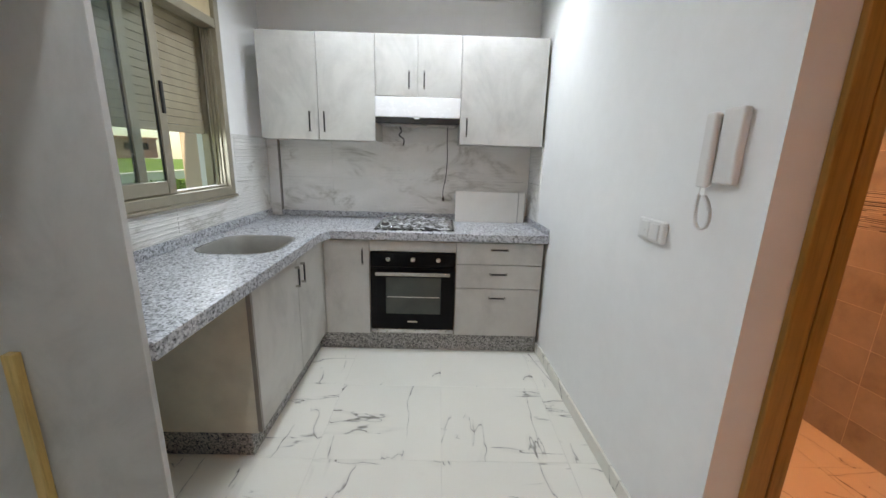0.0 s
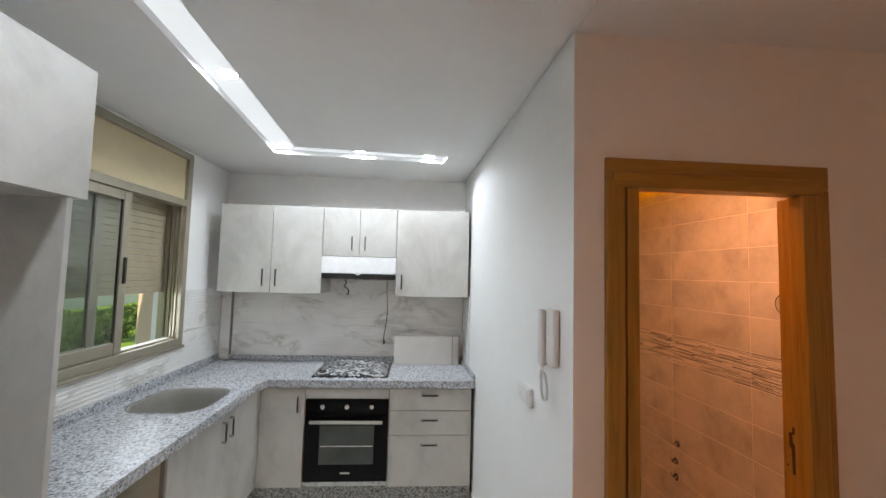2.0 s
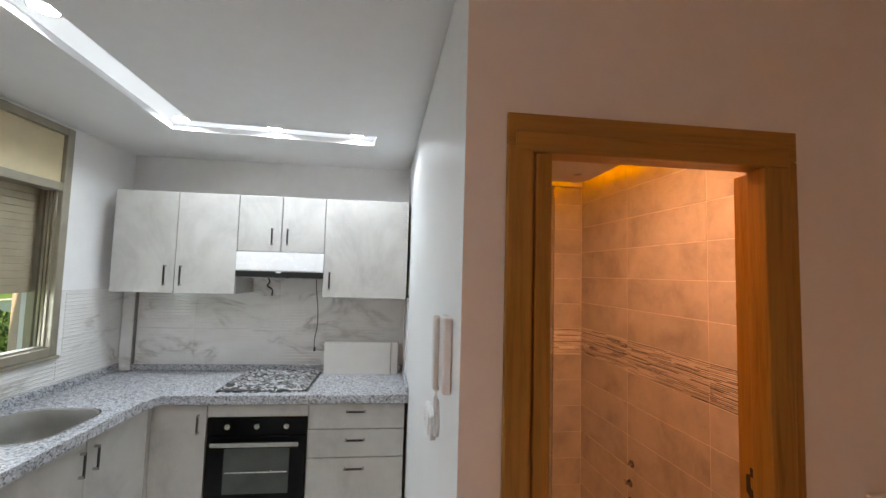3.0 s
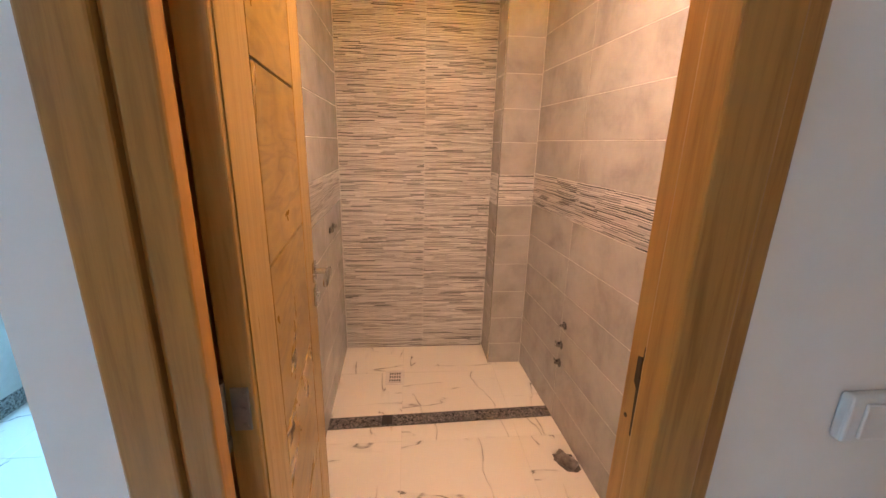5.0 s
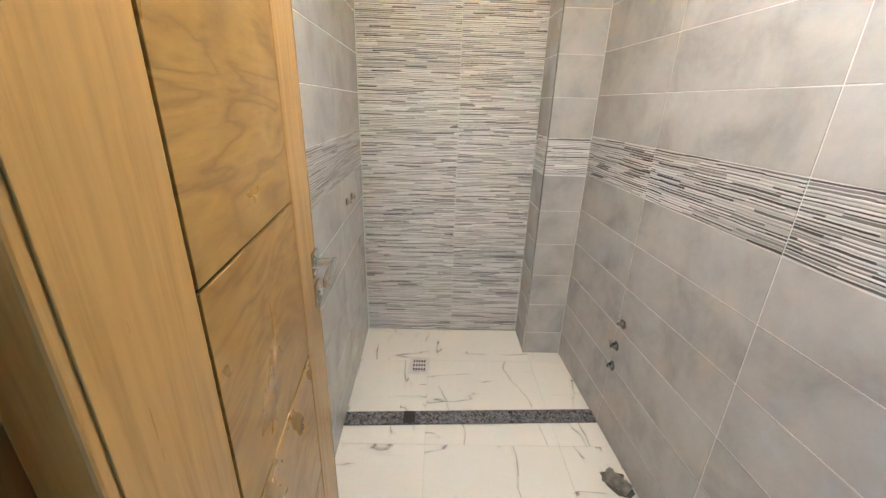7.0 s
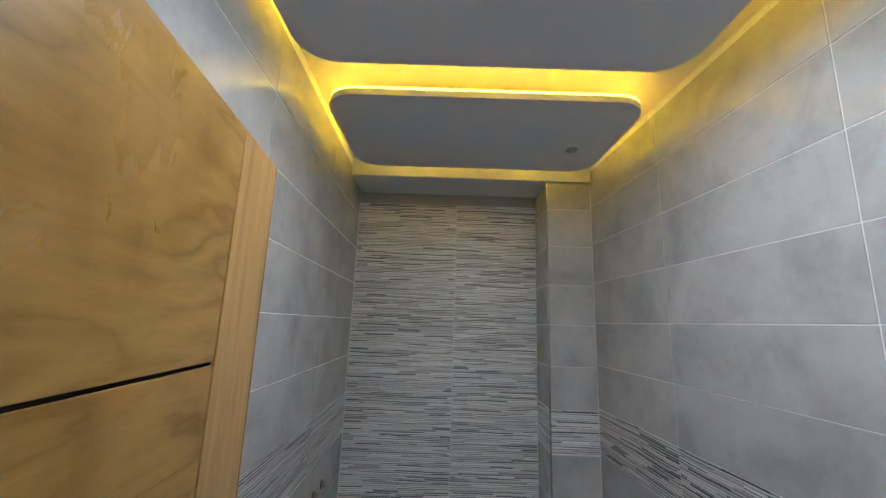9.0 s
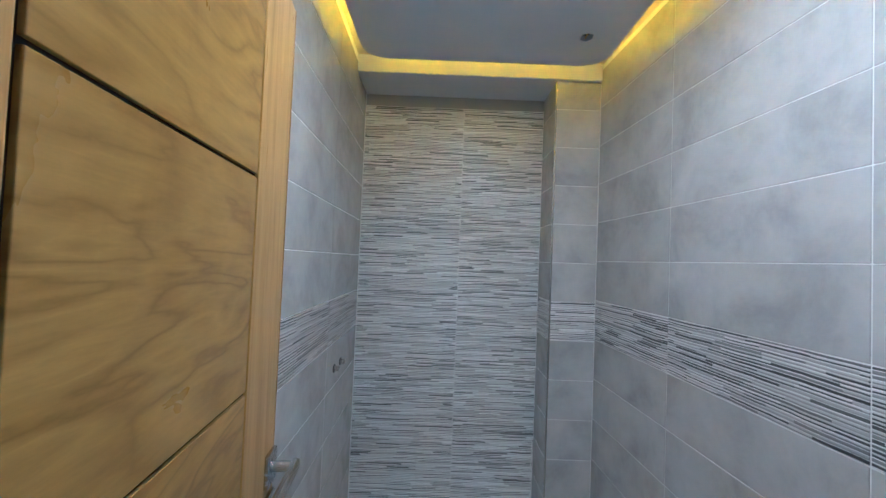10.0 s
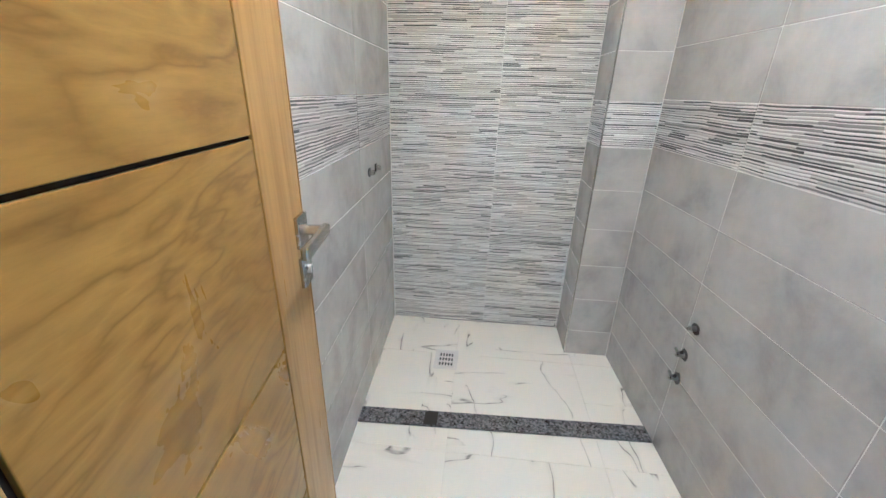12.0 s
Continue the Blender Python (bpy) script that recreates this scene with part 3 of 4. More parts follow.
def leaf_clumps(name, centres, size, count, parent, material, rng):
    """Many small bent leaves scattered through ellipsoids."""
    vs, fs = [], []
    for _ in range(count):
        c, r = rng.choice(centres)
        d = Vector((rng.gauss(0, 1), rng.gauss(0, 1), rng.gauss(0, 1))).normalized() * rng.uniform(0.55, 1.0)
        p = Vector(c) + Vector((d.x * r[0], d.y * r[1], d.z * r[2]))
        e = Euler((rng.uniform(0, 6.3), rng.uniform(0, 6.3), rng.uniform(0, 6.3)))
        s = size * rng.uniform(0.6, 1.4)
        quad = [Vector((-s, 0, 0)), Vector((0, -s * 0.5, s * 0.15)), Vector((s, 0, 0)), Vector((0, s * 0.5, s * 0.15))]
        i = len(vs)
        for q in quad:
            q.rotate(e)
            vs.append(p + q - parent.location)
        fs.append((i, i + 1, i + 2, i + 3))
    me = bpy.data.meshes.new(name)
    me.from_pydata(vs, [], fs)
    me.materials.append(material)
    ob = new(name, me)
    ob.parent = parent
    return ob


rng = random.Random(5)
for hx, hy, hl in ((-7.5, 8.2, 2.6), (-8.6, 11.6, 1.6)):
    hedge = thing("hedge", "clipped dense green hedge on the lawn", "hedge", (hx, hy, -0.35), "hedges on the lawn")
    part("stems", cylinder((hx, hy, -0.35), (hx, hy, 0.1), 0.05), BARK, hedge)
    blobs = [((hx + rng.uniform(-0.3, 0.3), hy + i * hl / 8, -0.05 + rng.uniform(-0.05, 0.1)), (0.45, 0.45, 0.36)) for i in range(-8, 9)]
    leaf_clumps("crown", blobs, 0.07, 5200, hedge, HEDGE, rng)
for tx, ty, th in ((-26, 26, 3.0), (-30, 33, 3.6), (-27, 17.5, 2.6)):
    tree = thing("tree", "small bushy green garden tree beyond the wall", "tree", (tx, ty, -0.35), "trees beyond the garden")
    tr = cylinder((tx, ty, -0.35), (tx, ty, th * 0.6), 0.16, 10, 0.07)
    for i in range(5):
        a = i * 1.3
        cylinder((tx, ty, th * 0.35), (tx + math.cos(a) * 0.9, ty + math.sin(a) * 0.9, th * 0.75), 0.06, 6, 0.02, tr)
    part("trunk", tr, BARK, tree)
    blobs = [((tx + rng.uniform(-1, 1), ty + rng.uniform(-1, 1), th * rng.uniform(0.55, 1.0)), (0.7, 0.7, 0.5)) for _ in range(9)]
    leaf_clumps("crown", blobs, 0.16, 2200, tree, HEDGE, rng)

# ---- kitchen window ----
window = thing("window_1", "champagne aluminium sliding window with a half-lowered shutter, partly open", "window", (LEFT, 2.02, WIN_Z[0]), "", "structure")
WX0, WX1 = LEFT - 0.075, LEFT + 0.018


def bar(name, y0, y1, z0, z1, x0, x1, parent, material=ALU, bevel=0.004, label=""):
    return part(name, bm_box(x0, x1, y0, y1, z0, z1, bevel, seg=2), material, parent, label)


y0, y1 = WIN_Y
z0, z1 = WIN_Z
frame_part = bar("window_frame", y0, y0 + 0.05, z0, z1, WX0, WX1, window)
bar("window_frame", y1 - 0.05, y1, z0, z1, WX0, WX1, window)
bar("window_frame", y0 + 0.05, y1 - 0.05, z1 - 0.045, z1, WX0, WX1, window)
bar("window_frame", y0 + 0.05, y1 - 0.05, z0, z0 + 0.05, WX0, WX1, window)
bar("window_transom", y0 + 0.05, y1 - 0.05, 2.085, 2.135, WX0, WX1 - 0.002, window)
bar("window_sill", y0 - 0.01, y1 + 0.01, z0 - 0.02, z0 - 0.001, LEFT - 0.01, LEFT + 0.03, window)
for i, dx in enumerate((-0.050, -0.030, -0.010)):
    bar("track", y1 - 0.062, y1 - 0.0505, z0 + 0.052, 2.083, LEFT + dx - 0.012, LEFT + dx, window, ALU, 0.001)
    bar("track", y0 + 0.0505, y1 - 0.064, z0 + 0.0505, z0 + 0.062, LEFT + dx - 0.012, LEFT + dx, window, ALU, 0.001)
bar("shutter_box", y0 + 0.051, y1 - 0.051, 2.136, z1 - 0.046, LEFT - 0.02, LEFT - 0.004, window, BOXPANEL, 0.002, "cream shutter box cover")


def sash(ya, yb, x, handle):
    s = bar("sash", ya, ya + 0.055, z0 + 0.055, 2.082, x - 0.024, x, window)
    bar("stile", yb - 0.055, yb, z0 + 0.055, 2.082, x - 0.024, x, s)
    bar("rail", ya + 0.056, yb - 0.056, z0 + 0.055, z0 + 0.12, x - 0.022, x - 0.002, s)
    bar("rail", ya + 0.056, yb - 0.056, 2.03, 2.082, x - 0.022, x - 0.002, s)
    bar("gasket", yb - 0.062, yb - 0.0555, z0 + 0.12, 2.03, x - 0.017, x - 0.007, s, BLACK, 0.001)
    pane = bar("pane", ya + 0.053, yb - 0.053, z0 + 0.118, 2.032, x - 0.014, x - 0.010, s, GLASS, 0)
    pane.visible_shadow = False
    if handle:
        bar("handle", yb - 0.037, yb - 0.017, 1.555, 1.705, x + 0.0005, x + 0.012, s, BLACK, 0.004, "black recessed pull")


sash(1.475, 2.065, LEFT + 0.004, True)
sash(1.478, 1.925, LEFT - 0.034, False)

shutter = thing("roller_shutter", "beige roller shutter lowered over the upper window", "shutter", (LEFT - 0.13, 2.02, 1.48))
for i in range(16):
    za = 1.48 + i * 0.041
    part("slat", bm_box(LEFT - 0.135, LEFT - 0.123, WIN_Y[0] + 0.005, WIN_Y[1] - 0.03, za, za + 0.0402, 0.0025), SHUTTER, shutter)
for ya in (WIN_Y[0] + 0.002, WIN_Y[1] - 0.028):
    part("guide_rail", bm_box(LEFT - 0.15, LEFT - 0.105, ya, ya + 0.026, WIN_Z[0], WIN_Z[1] - 0.01, 0.002), ALU, shutter)

# ---- kitchen units ----
CT = 0.885


def bar_handle(parent, a, b, out, r=0.005, grip=BLACK, look_of="slim black bar handle"):
    """A slim square bow handle between two feet a and b, standing off along out: black grip, nickel feet."""
    a, b, o = Vector(a), Vector(b), Vector(out)
    d = (b - a).normalized()
    side = Vector((1, 1, 1)) - Vector([abs(c) for c in d]) - Vector([abs(c) / o.length for c in o])

    def block(lo, hi):
        return bm_box(*sorted((lo.x, hi.x)), *sorted((lo.y, hi.y)), *sorted((lo.z, hi.z)), 0.0012)

    part("handle", block(a + d * 0.0125 + o * 0.70 - side * r, b - d * 0.0125 + o * 1.02 + side * r), grip, parent, look_of)
    for p, q in ((a, a + d * 0.012), (b - d * 0.012, b)):
        part("handle_foot", block(p + o * 0.01 - side * r, q + o + side * r), CHROME, parent, "small nickel handle foot")


def unit(name, label, x0, x1, y0, y1, z0, z1, front, group="kitchen units"):
    """A carcass with its open front covered; front: '-y' or '+x'."""
    u = thing(name, label, "cabinet", ((x0 + x1) / 2, (y0 + y1) / 2, z0), group)
    part("body", bm_box(x0, x1, y0, y1, z0, z1, 0.001), CABINET, u)
    return u


def door_y(u, name, x0, x1, z0, z1, yf):
    """A front that faces the room along -y, 18 mm thick with taped edges."""
    return part(name, bm_box(x0 + 0.0015, x1 - 0.0015, yf, yf + 0.018, z0 + 0.0015, z1 - 0.0015, 0.0012), CABINET, u)


UY = 2.845
for x0, x1, za, lab in ((-1.012, -0.221, 1.475, "pair of grey cement-look wall cabinets above the splashback"), (-0.219, 0.364, 1.775, "short grey cement-look wall cabinet above the cooker hood"), (0.366, 0.950, 1.468, "grey cement-look wall cabinet beside the hood")):
    u = unit("wall_cabinet", lab, x0, x1, UY + 0.021, BACK - 0.002, za, 2.165, "-y")
    if x0 < -1:
        d = door_y(u, "door", x0, -0.613, za, 2.165, UY)
        bar_handle(d, (-0.668, UY, 1.527), (-0.668, UY, 1.662), (0, -0.026, 0))
        d = door_y(u, "door", -0.611, x1, za, 2.165, UY)
        bar_handle(d, (-0.568, UY, 1.527), (-0.568, UY, 1.662), (0, -0.026, 0))
    elif x0 < 0:
        d = door_y(u, "door", x0, 0.070, za, 2.165, UY)
        bar_handle(d, (0.012, UY, 1.822), (0.012, UY, 1.937), (0, -0.026, 0))
        d = door_y(u, "door", 0.072, x1, za, 2.165, UY)
        bar_handle(d, (0.115, UY, 1.822), (0.115, UY, 1.937), (0, -0.026, 0))
    else:
        d = door_y(u, "door", x0, x1, za, 2.165, UY)
        bar_handle(d, (0.412, UY, 1.520), (0.412, UY, 1.645), (0, -0.026, 0))

hood = thing("cooker_hood", "white and black slide-out cooker hood under a cabinet", "cooker hood", (0.07, 3.0, 1.59))
part("body", bm_box(-0.213, 0.358, UY + 0.02, BACK - 0.02, 1.625, 1.772, 0.004), HOOD_WHITE, hood)
part("fascia", bm_box(-0.222, 0.366, UY - 0.006, UY + 0.018, 1.640, 1.772, 0.004), HOOD_WHITE, hood, "white front panel")
part("visor", bm_box(-0.218, 0.362, UY - 0.012, UY + 0.30, 1.598, 1.6385, 0.004), BLACK, hood, "black slide-out visor")
part("slide_button", bm_box(0.048, 0.085, UY - 0.017, UY - 0.0125, 1.628, 1.640, 0.002), HOOD_WHITE, hood)
part("filter", bm_box(-0.19, 0.335, UY + 0.03, UY + 0.28, 1.590, 1.597, 0.001), STEEL, hood)

FY, FX = 2.600, -0.553      # fronts of the back run and of the window run


def base_unit(label, x0, x1):
    u = unit("base_cabinet", label, x0, x1, FY + 0.021, BACK - 0.004, 0.130, 0.826, "-y")
    return u


u = base_unit("grey cement-look base cabinet in the corner", -0.553, -0.236)
d = door_y(u, "door", -0.550, -0.236, 0.130, 0.818, FY)
bar_handle(d, (-0.280, FY, 0.650), (-0.280, FY, 0.765), (0, -0.026, 0))
part("corner_post", bm_box(-0.574, -0.5515, 2.577, 2.619, 0.130, 0.818, 0.001), CABINET, u)
u = base_unit("grey cement-look oven housing with a top filler", -0.234, 0.362)
door_y(u, "filler", -0.234, 0.362, 0.745, 0.818, FY)
u = base_unit("grey cement-look drawer unit with three drawers", 0.364, 0.960)
for za, zb in ((0.664, 0.818), (0.490, 0.662), (0.130, 0.488)):
    d = door_y(u, "drawer", 0.364, 0.960, za, zb, FY)
    zh = zb - (0.044 if zb > 0.8 else 0.062)
    bar_handle(d, (0.595, FY, zh), (0.718, FY, zh), (0, -0.026, 0), 0.0055)

oven = thing("oven", "black built-in electric oven with a chrome bar handle", "oven", (0.064, 2.62, 0.135))
part("door", bm_box(-0.229, 0.358, FY - 0.006, FY + 0.019, 0.170, 0.632, 0.004), BLACK_GLASS, oven, "black glass oven door")
part("control_panel", bm_box(-0.229, 0.358, FY - 0.006, FY + 0.019, 0.636, 0.741, 0.004), BLACK_GLASS, oven)
part("window", bm_box(-0.122, 0.262, FY - 0.0085, FY - 0.0062, 0.290, 0.560, 0.001), OVEN_GLASS, oven, "smoked oven window")
part("shelf_rail", bm_box(-0.112, 0.252, FY - 0.0105, FY - 0.0086, 0.414, 0.420, 0.0006), STEEL, oven)
bm = bm_box(-0.190, 0.322, FY - 0.052, FY - 0.040, 0.583, 0.609, 0.004, seg=2)
for xa in (-0.165, 0.285):
    bm_box(xa, xa + 0.016, FY - 0.041, FY - 0.006, 0.588, 0.604, 0.002, bm=bm)
part("handle", bm, CHROME, oven, "chrome bar handle")
for xa in (-0.105, 0.066, 0.240):
    kb = part("knob", cylinder((xa, FY - 0.006, 0.693), (xa, FY - 0.024, 0.693), 0.019, 24, 0.016), CHROME, oven, "round chrome knob", False)
    part("mark", bm_box(xa - 0.0015, xa + 0.0015, FY - 0.0255, FY - 0.0241, 0.695, 0.708), BLACK, kb)
part("badge", bm_box(0.030, 0.098, FY - 0.0078, FY - 0.0061, 0.225, 0.236, 0.0008), STEEL, oven, "small silver maker's badge bar")
part("bottom_trim", bm_box(-0.229, 0.358, FY - 0.003, FY + 0.019, 0.140, 0.166, 0.002), STEEL, oven)

# window run: sink unit, then an open bay for a machine
u = unit("base_cabinet", "grey cement-look sink cabinet with two doors", LEFT + 0.002, FX - 0.021, 1.590, BACK - 0.60, 0.130, 0.680, "+x")
part("side_panel", bm_box(LEFT + 0.002, FX - 0.02, 1.572, 1.589, 0.120, 0.826, 0.001), CARCASS, u, "cream melamine side panel")
part("edge_strip", bm_box(FX - 0.0195, FX + 0.001, 1.571, 1.588, 0.130, 0.820, 0.001), EDGE, u, "brown edging strip")
for ya, yb, yh in ((1.590, 2.118, 2.085), (2.120, 2.575, 2.170)):
    d = part("door", bm_box(FX - 0.018, FX, ya + 0.0015, yb - 0.0015, 0.132, 0.818, 0.0012), CABINET, u)
    bar_handle(d, (FX, yh, 0.655), (FX, yh, 0.775), (0.026, 0, 0))

plinth = thing("plinth", "dark speckled granite plinth under the base cabinets", "plinth", (0, 2.64, 0))
part("plinth_back", bm_box(-0.600, 0.962, 2.622, 2.642, 0.0, 0.128, 0.002), GRANITE_DARK, plinth)
part("plinth_left", bm_box(-0.622, -0.602, 1.590, 2.642, 0.0, 0.128, 0.002), GRANITE_DARK, plinth)
part("plinth_side", bm_box(LEFT + 0.01, -0.602, 1.572, 1.589, 0.0, 0.119, 0.002), GRANITE_DARK, plinth)

# worktop with its upstands and the sink
SINK = round_rect(-1.020, -0.615, 1.915, 2.345, 0.115)
worktop = thing("worktop", "speckled grey granite L-shaped worktop with low upstands", "worktop", (0, 2.9, 0.83))
part("slab", prism([(LEFT + 0.002, 0.984), (-0.520, 0.984), (-0.520, 2.430), (-0.488, 2.562), (0.978, 2.562), (0.960, BACK - 0.002), (LEFT + 0.002, BACK - 0.002)], 0.830, CT, [SINK], 0.004), GRANITE, worktop)
part("upstand", bm_box(LEFT + 0.002, LEFT + 0.020, 0.99, 3.15, CT + 0.0005, CT + 0.055, 0.003), GRANITE, worktop)
part("upstand", bm_box(LEFT + 0.021, 0.938, BACK - 0.022, BACK - 0.002, CT + 0.0005, CT + 0.042, 0.003), GRANITE, worktop)
part("upstand", leaned(bm_box(kit_x(2.9) - 0.020, kit_x(2.9) - 0.002, 2.575, 3.165, CT + 0.0005, CT + 0.042, 0.003), (kit_x(2.9), 2.9, 0), KIT_TURN), GRANITE, worktop)

sink = thing("sink", "undermounted satin steel sink basin in the granite worktop", "sink", (-0.84, 2.15, 0.68))
bm = bmesh.new()
rings = []
for grow, z in ((0.012, CT + 0.0006), (0.011, CT + 0.0022), (0.001, CT + 0.0022), (-0.003, CT - 0.002), (-0.005, 0.80), (-0.012, 0.72), (-0.028, 0.695), (-0.06, 0.688)):
    rings.append([bm.verts.new((x, y, z)) for x, y in round_rect(-1.020 - grow, -0.615 + grow, 1.915 - grow, 2.345 + grow, 0.115 + grow if grow > -0.05 else 0.06)])
for a, b in zip(rings, rings[1:]):
    for i in range(len(a)):
        bm.faces.new((a[i], a[(i + 1) % len(a)], b[(i + 1) % len(a)], b[i]))
bm.faces.new(rings[-1])
rim = prism(round_rect(-1.034, -0.601, 1.901, 2.359, 0.129), CT + 0.0008, CT + 0.0034, [round_rect(-1.024, -0.611, 1.911, 2.349, 0.119)])
part("rim", rim, CHROME, sink, "thin bright steel rim")
part("basin", bm, BASIN, sink, "", True)
part("plug_hole", cylinder((-0.82, 2.13, 0.6885), (-0.82, 2.13, 0.692), 0.045, 24, 0.038), CHROME, sink)
part("clip", cylinder((-0.965, 2.135, 0.74), (-0.965, 2.137, 0.80), 0.005, 8), BLACK, sink)

# hob wrapped in film
hob = thing("gas_hob", "gas hob still wrapped in crumpled shiny film on the worktop", "hob", (0.07, 2.85, CT))
part("plate", bm_box(-0.205, 0.343, 2.615, 3.085, CT + 0.0006, CT + 0.012, 0.003), BLACK_GLASS, hob)
bm = bmesh.new()
bmesh.ops.create_grid(bm, x_segments=56, y_segments=48, size=0.5)
for v in bm.verts:
    e = min(0.5 - abs(v.co.x), 0.5 - abs(v.co.y)) * 2
    n = noise.fractal(Vector((v.co.x * 9, v.co.y * 9, 3)), 1.0, 2.1, 4) + abs(noise.noise(Vector((v.co.x * 22, v.co.y * 6, 1)))) * 1.3
    v.co.z = min(1, e * 5) * (0.030 + 0.014 * n) + 0.0015
    v.co.x, v.co.y = v.co.x * 0.560 + 0.069, v.co.y * 0.485 + 2.850
    v.co.z += CT
part("film", bm, FILM, hob, "crumpled protective film", True)
for cx, cy, r in ((-0.06, 2.74, 0.045), (0.20, 2.74, 0.036), (-0.06, 2.96, 0.036), (0.20, 2.96, 0.052)):
    part("burner", cylinder((cx, cy, CT + 0.0125), (cx, cy, CT + 0.020), r, 20, r * 0.85), BLACK, hob)

# two white boards leaning on the splashback
for xa, xb, ya, lab in ((0.362, 0.850, 3.045, "white melamine board standing on the worktop"), (0.856, 0.905, 3.052, "narrow white board with dark edging on the worktop")):
    bd = thing("board", lab, "board", ((xa + xb) / 2, ya, CT), "loose boards on the worktop")
    part("panel", bm_box(xa, xb, ya, ya + 0.018, CT + 0.0007, 1.125, 0.001), BOARD, bd)
    part("edge_tape", bm_box(xb + 0.0005, xb + 0.004, ya - 0.001, ya + 0.018, CT + 0.0007, 1.124, 0.0005), EDGE, bd)

for name, lab, pts, r in (("power_cable", "short black wavy cable hanging below the hood", [(-0.075, 3.06, 1.592), (-0.06, 3.06, 1.56), (-0.078, 3.07, 1.53), (-0.045, 3.08, 1.50), (-0.05, 3.09, 1.455)], 0.0055), ("power_cable", "long thin black cable with a plug below the hood", [(0.285, 3.02, 1.592), (0.284, 3.05, 1.50), (0.290, 3.10, 1.36), (0.282, 3.14, 1.22), (0.264, 3.155, 1.12), (0.266, 3.16, 1.035)], 0.0032)):
    c = thing(name, lab, "cable", pts[0])
    part("wire", tube(smooth_path(pts), r), BLACK, c, "", True)
    if r < 0.004:
        part("plug", cylinder((0.266, 3.16, 1.034), (0.267, 3.16, 1.065), 0.009, 10, 0.006), BLACK, c)

# fridge recess: tall panel, cabinet above, strip of raw wood
tall = thing("fridge_panel", "tall grey cement-look end panel beside the fridge recess", "panel", (-0.83, 0.975, 0))
part("panel", bm_box(LEFT + 0.002, -0.5335, 0.964, 0.982, 0.0, 1.862, 0.001), CABINET, tall)
part("edge_strip", bm_box(-0.5332, -0.532, 0.9638, 0.9822, 0.0, 1.862), CABINET, tall)
u = unit("wall_cabinet", "grey cement-look cabinet above the fridge recess", LEFT + 0.002, -0.552, 0.104, 1.035, 1.865, 2.29, "+x")
for ya, yb, yh in ((0.104, 0.612, 0.575), (0.614, 1.035, 0.668)):
    d = part("door", bm_box(-0.550, -0.530, ya + 0.0015, yb - 0.0015, 1.866, 2.289, 0.0012), CABINET, u)
    bar_handle(d, (-0.530, yh, 1.925), (-0.530, yh, 2.095), (0.030, 0, 0), 0.007, CHROME, "slim nickel bar handle")
strip = thing("wood_strip", "raw yellow pine strip leaning against the fridge panel", "wood strip", (-0.866, 0.95, 0))
part("batten", bm_box(-0.882, -0.850, 0.938, 0.962, 0.0, 0.865, 0.002), YELLOW_WOOD, strip)

# ---- kitchen spotlights in the ceiling recess, the first one added out of view ----
for sx, sy in SPOTS:
    sp = thing("spotlight", "round recessed cool white ceiling spotlight", "spotlight", (sx, sy, KIT_CEIL + 0.06), "kitchen ceiling spotlights")
    part("ring", prism(ring_of(sx, sy, 0.049), KIT_CEIL + 0.0315, KIT_CEIL + 0.0344, [ring_of(sx, sy, 0.0405)]), HOOD_WHITE, sp)
    part("can", prism(ring_of(sx, sy, 0.0423), KIT_CEIL + 0.0346, KIT_CEIL + 0.050, [ring_of(sx, sy, 0.0405)]), HOOD_WHITE, sp)
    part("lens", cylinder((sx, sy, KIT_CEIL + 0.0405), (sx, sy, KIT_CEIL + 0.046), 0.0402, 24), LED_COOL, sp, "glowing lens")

# unseen lamp added on the hall ceiling behind the walk, for the warm light
hall_lamp = thing("unseen_hall_lamp", "unseen round warm lamp added on the hall ceiling", "lamp", (0.9, -1.9, HALL_CEIL - 0.05))
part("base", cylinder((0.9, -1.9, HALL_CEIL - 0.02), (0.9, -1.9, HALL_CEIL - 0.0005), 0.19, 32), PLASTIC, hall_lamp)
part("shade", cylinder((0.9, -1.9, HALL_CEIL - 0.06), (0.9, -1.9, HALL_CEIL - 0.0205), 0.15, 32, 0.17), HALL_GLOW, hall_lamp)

# ---- intercom and switches ----


def on_partition(bm, y):
    """Puts a fitting modelled against x = 0, facing -x, on the kitchen face of the partition."""
    bmesh.ops.transform(bm, matrix=Matrix.Translation((kit_x(y), y, 0)) @ Matrix.Rotation(KIT_TURN, 4, "Z"), verts=bm.verts)
    return bm


ic = thing("intercom", "white wall intercom with its handset on a curled cord", "intercom", (1.04, 1.21, 1.33))
part("base", on_partition(bm_box(-0.026, -0.0005, -0.085, -0.010, 1.335, 1.542, 0.008, seg=3), 1.174), INTERCOM, ic)
bm = bm_box(-0.040, -0.018, -0.006, 0.038, 1.322, 1.535, 0.009, seg=3)
bm_box(-0.022, -0.008, -0.002, 0.034, 1.485, 1.530, 0.006, bm=bm)
bm_box(-0.022, -0.008, -0.002, 0.034, 1.327, 1.375, 0.006, bm=bm)
part("handset", on_partition(bm, 1.174), INTERCOM, ic)
part("cradle", on_partition(bm_box(-0.009, -0.0005, -0.004, 0.036, 1.35, 1.52, 0.004), 1.174), INTERCOM, ic)
for ya in (0.006, 0.026):
    part("cord_lead", on_partition(tube([(-0.026, ya, 1.332), (-0.026, ya + (0.002 if ya > 0.02 else -0.004), 1.296)], 0.0018, 6), 1.174), INTERCOM, ic)
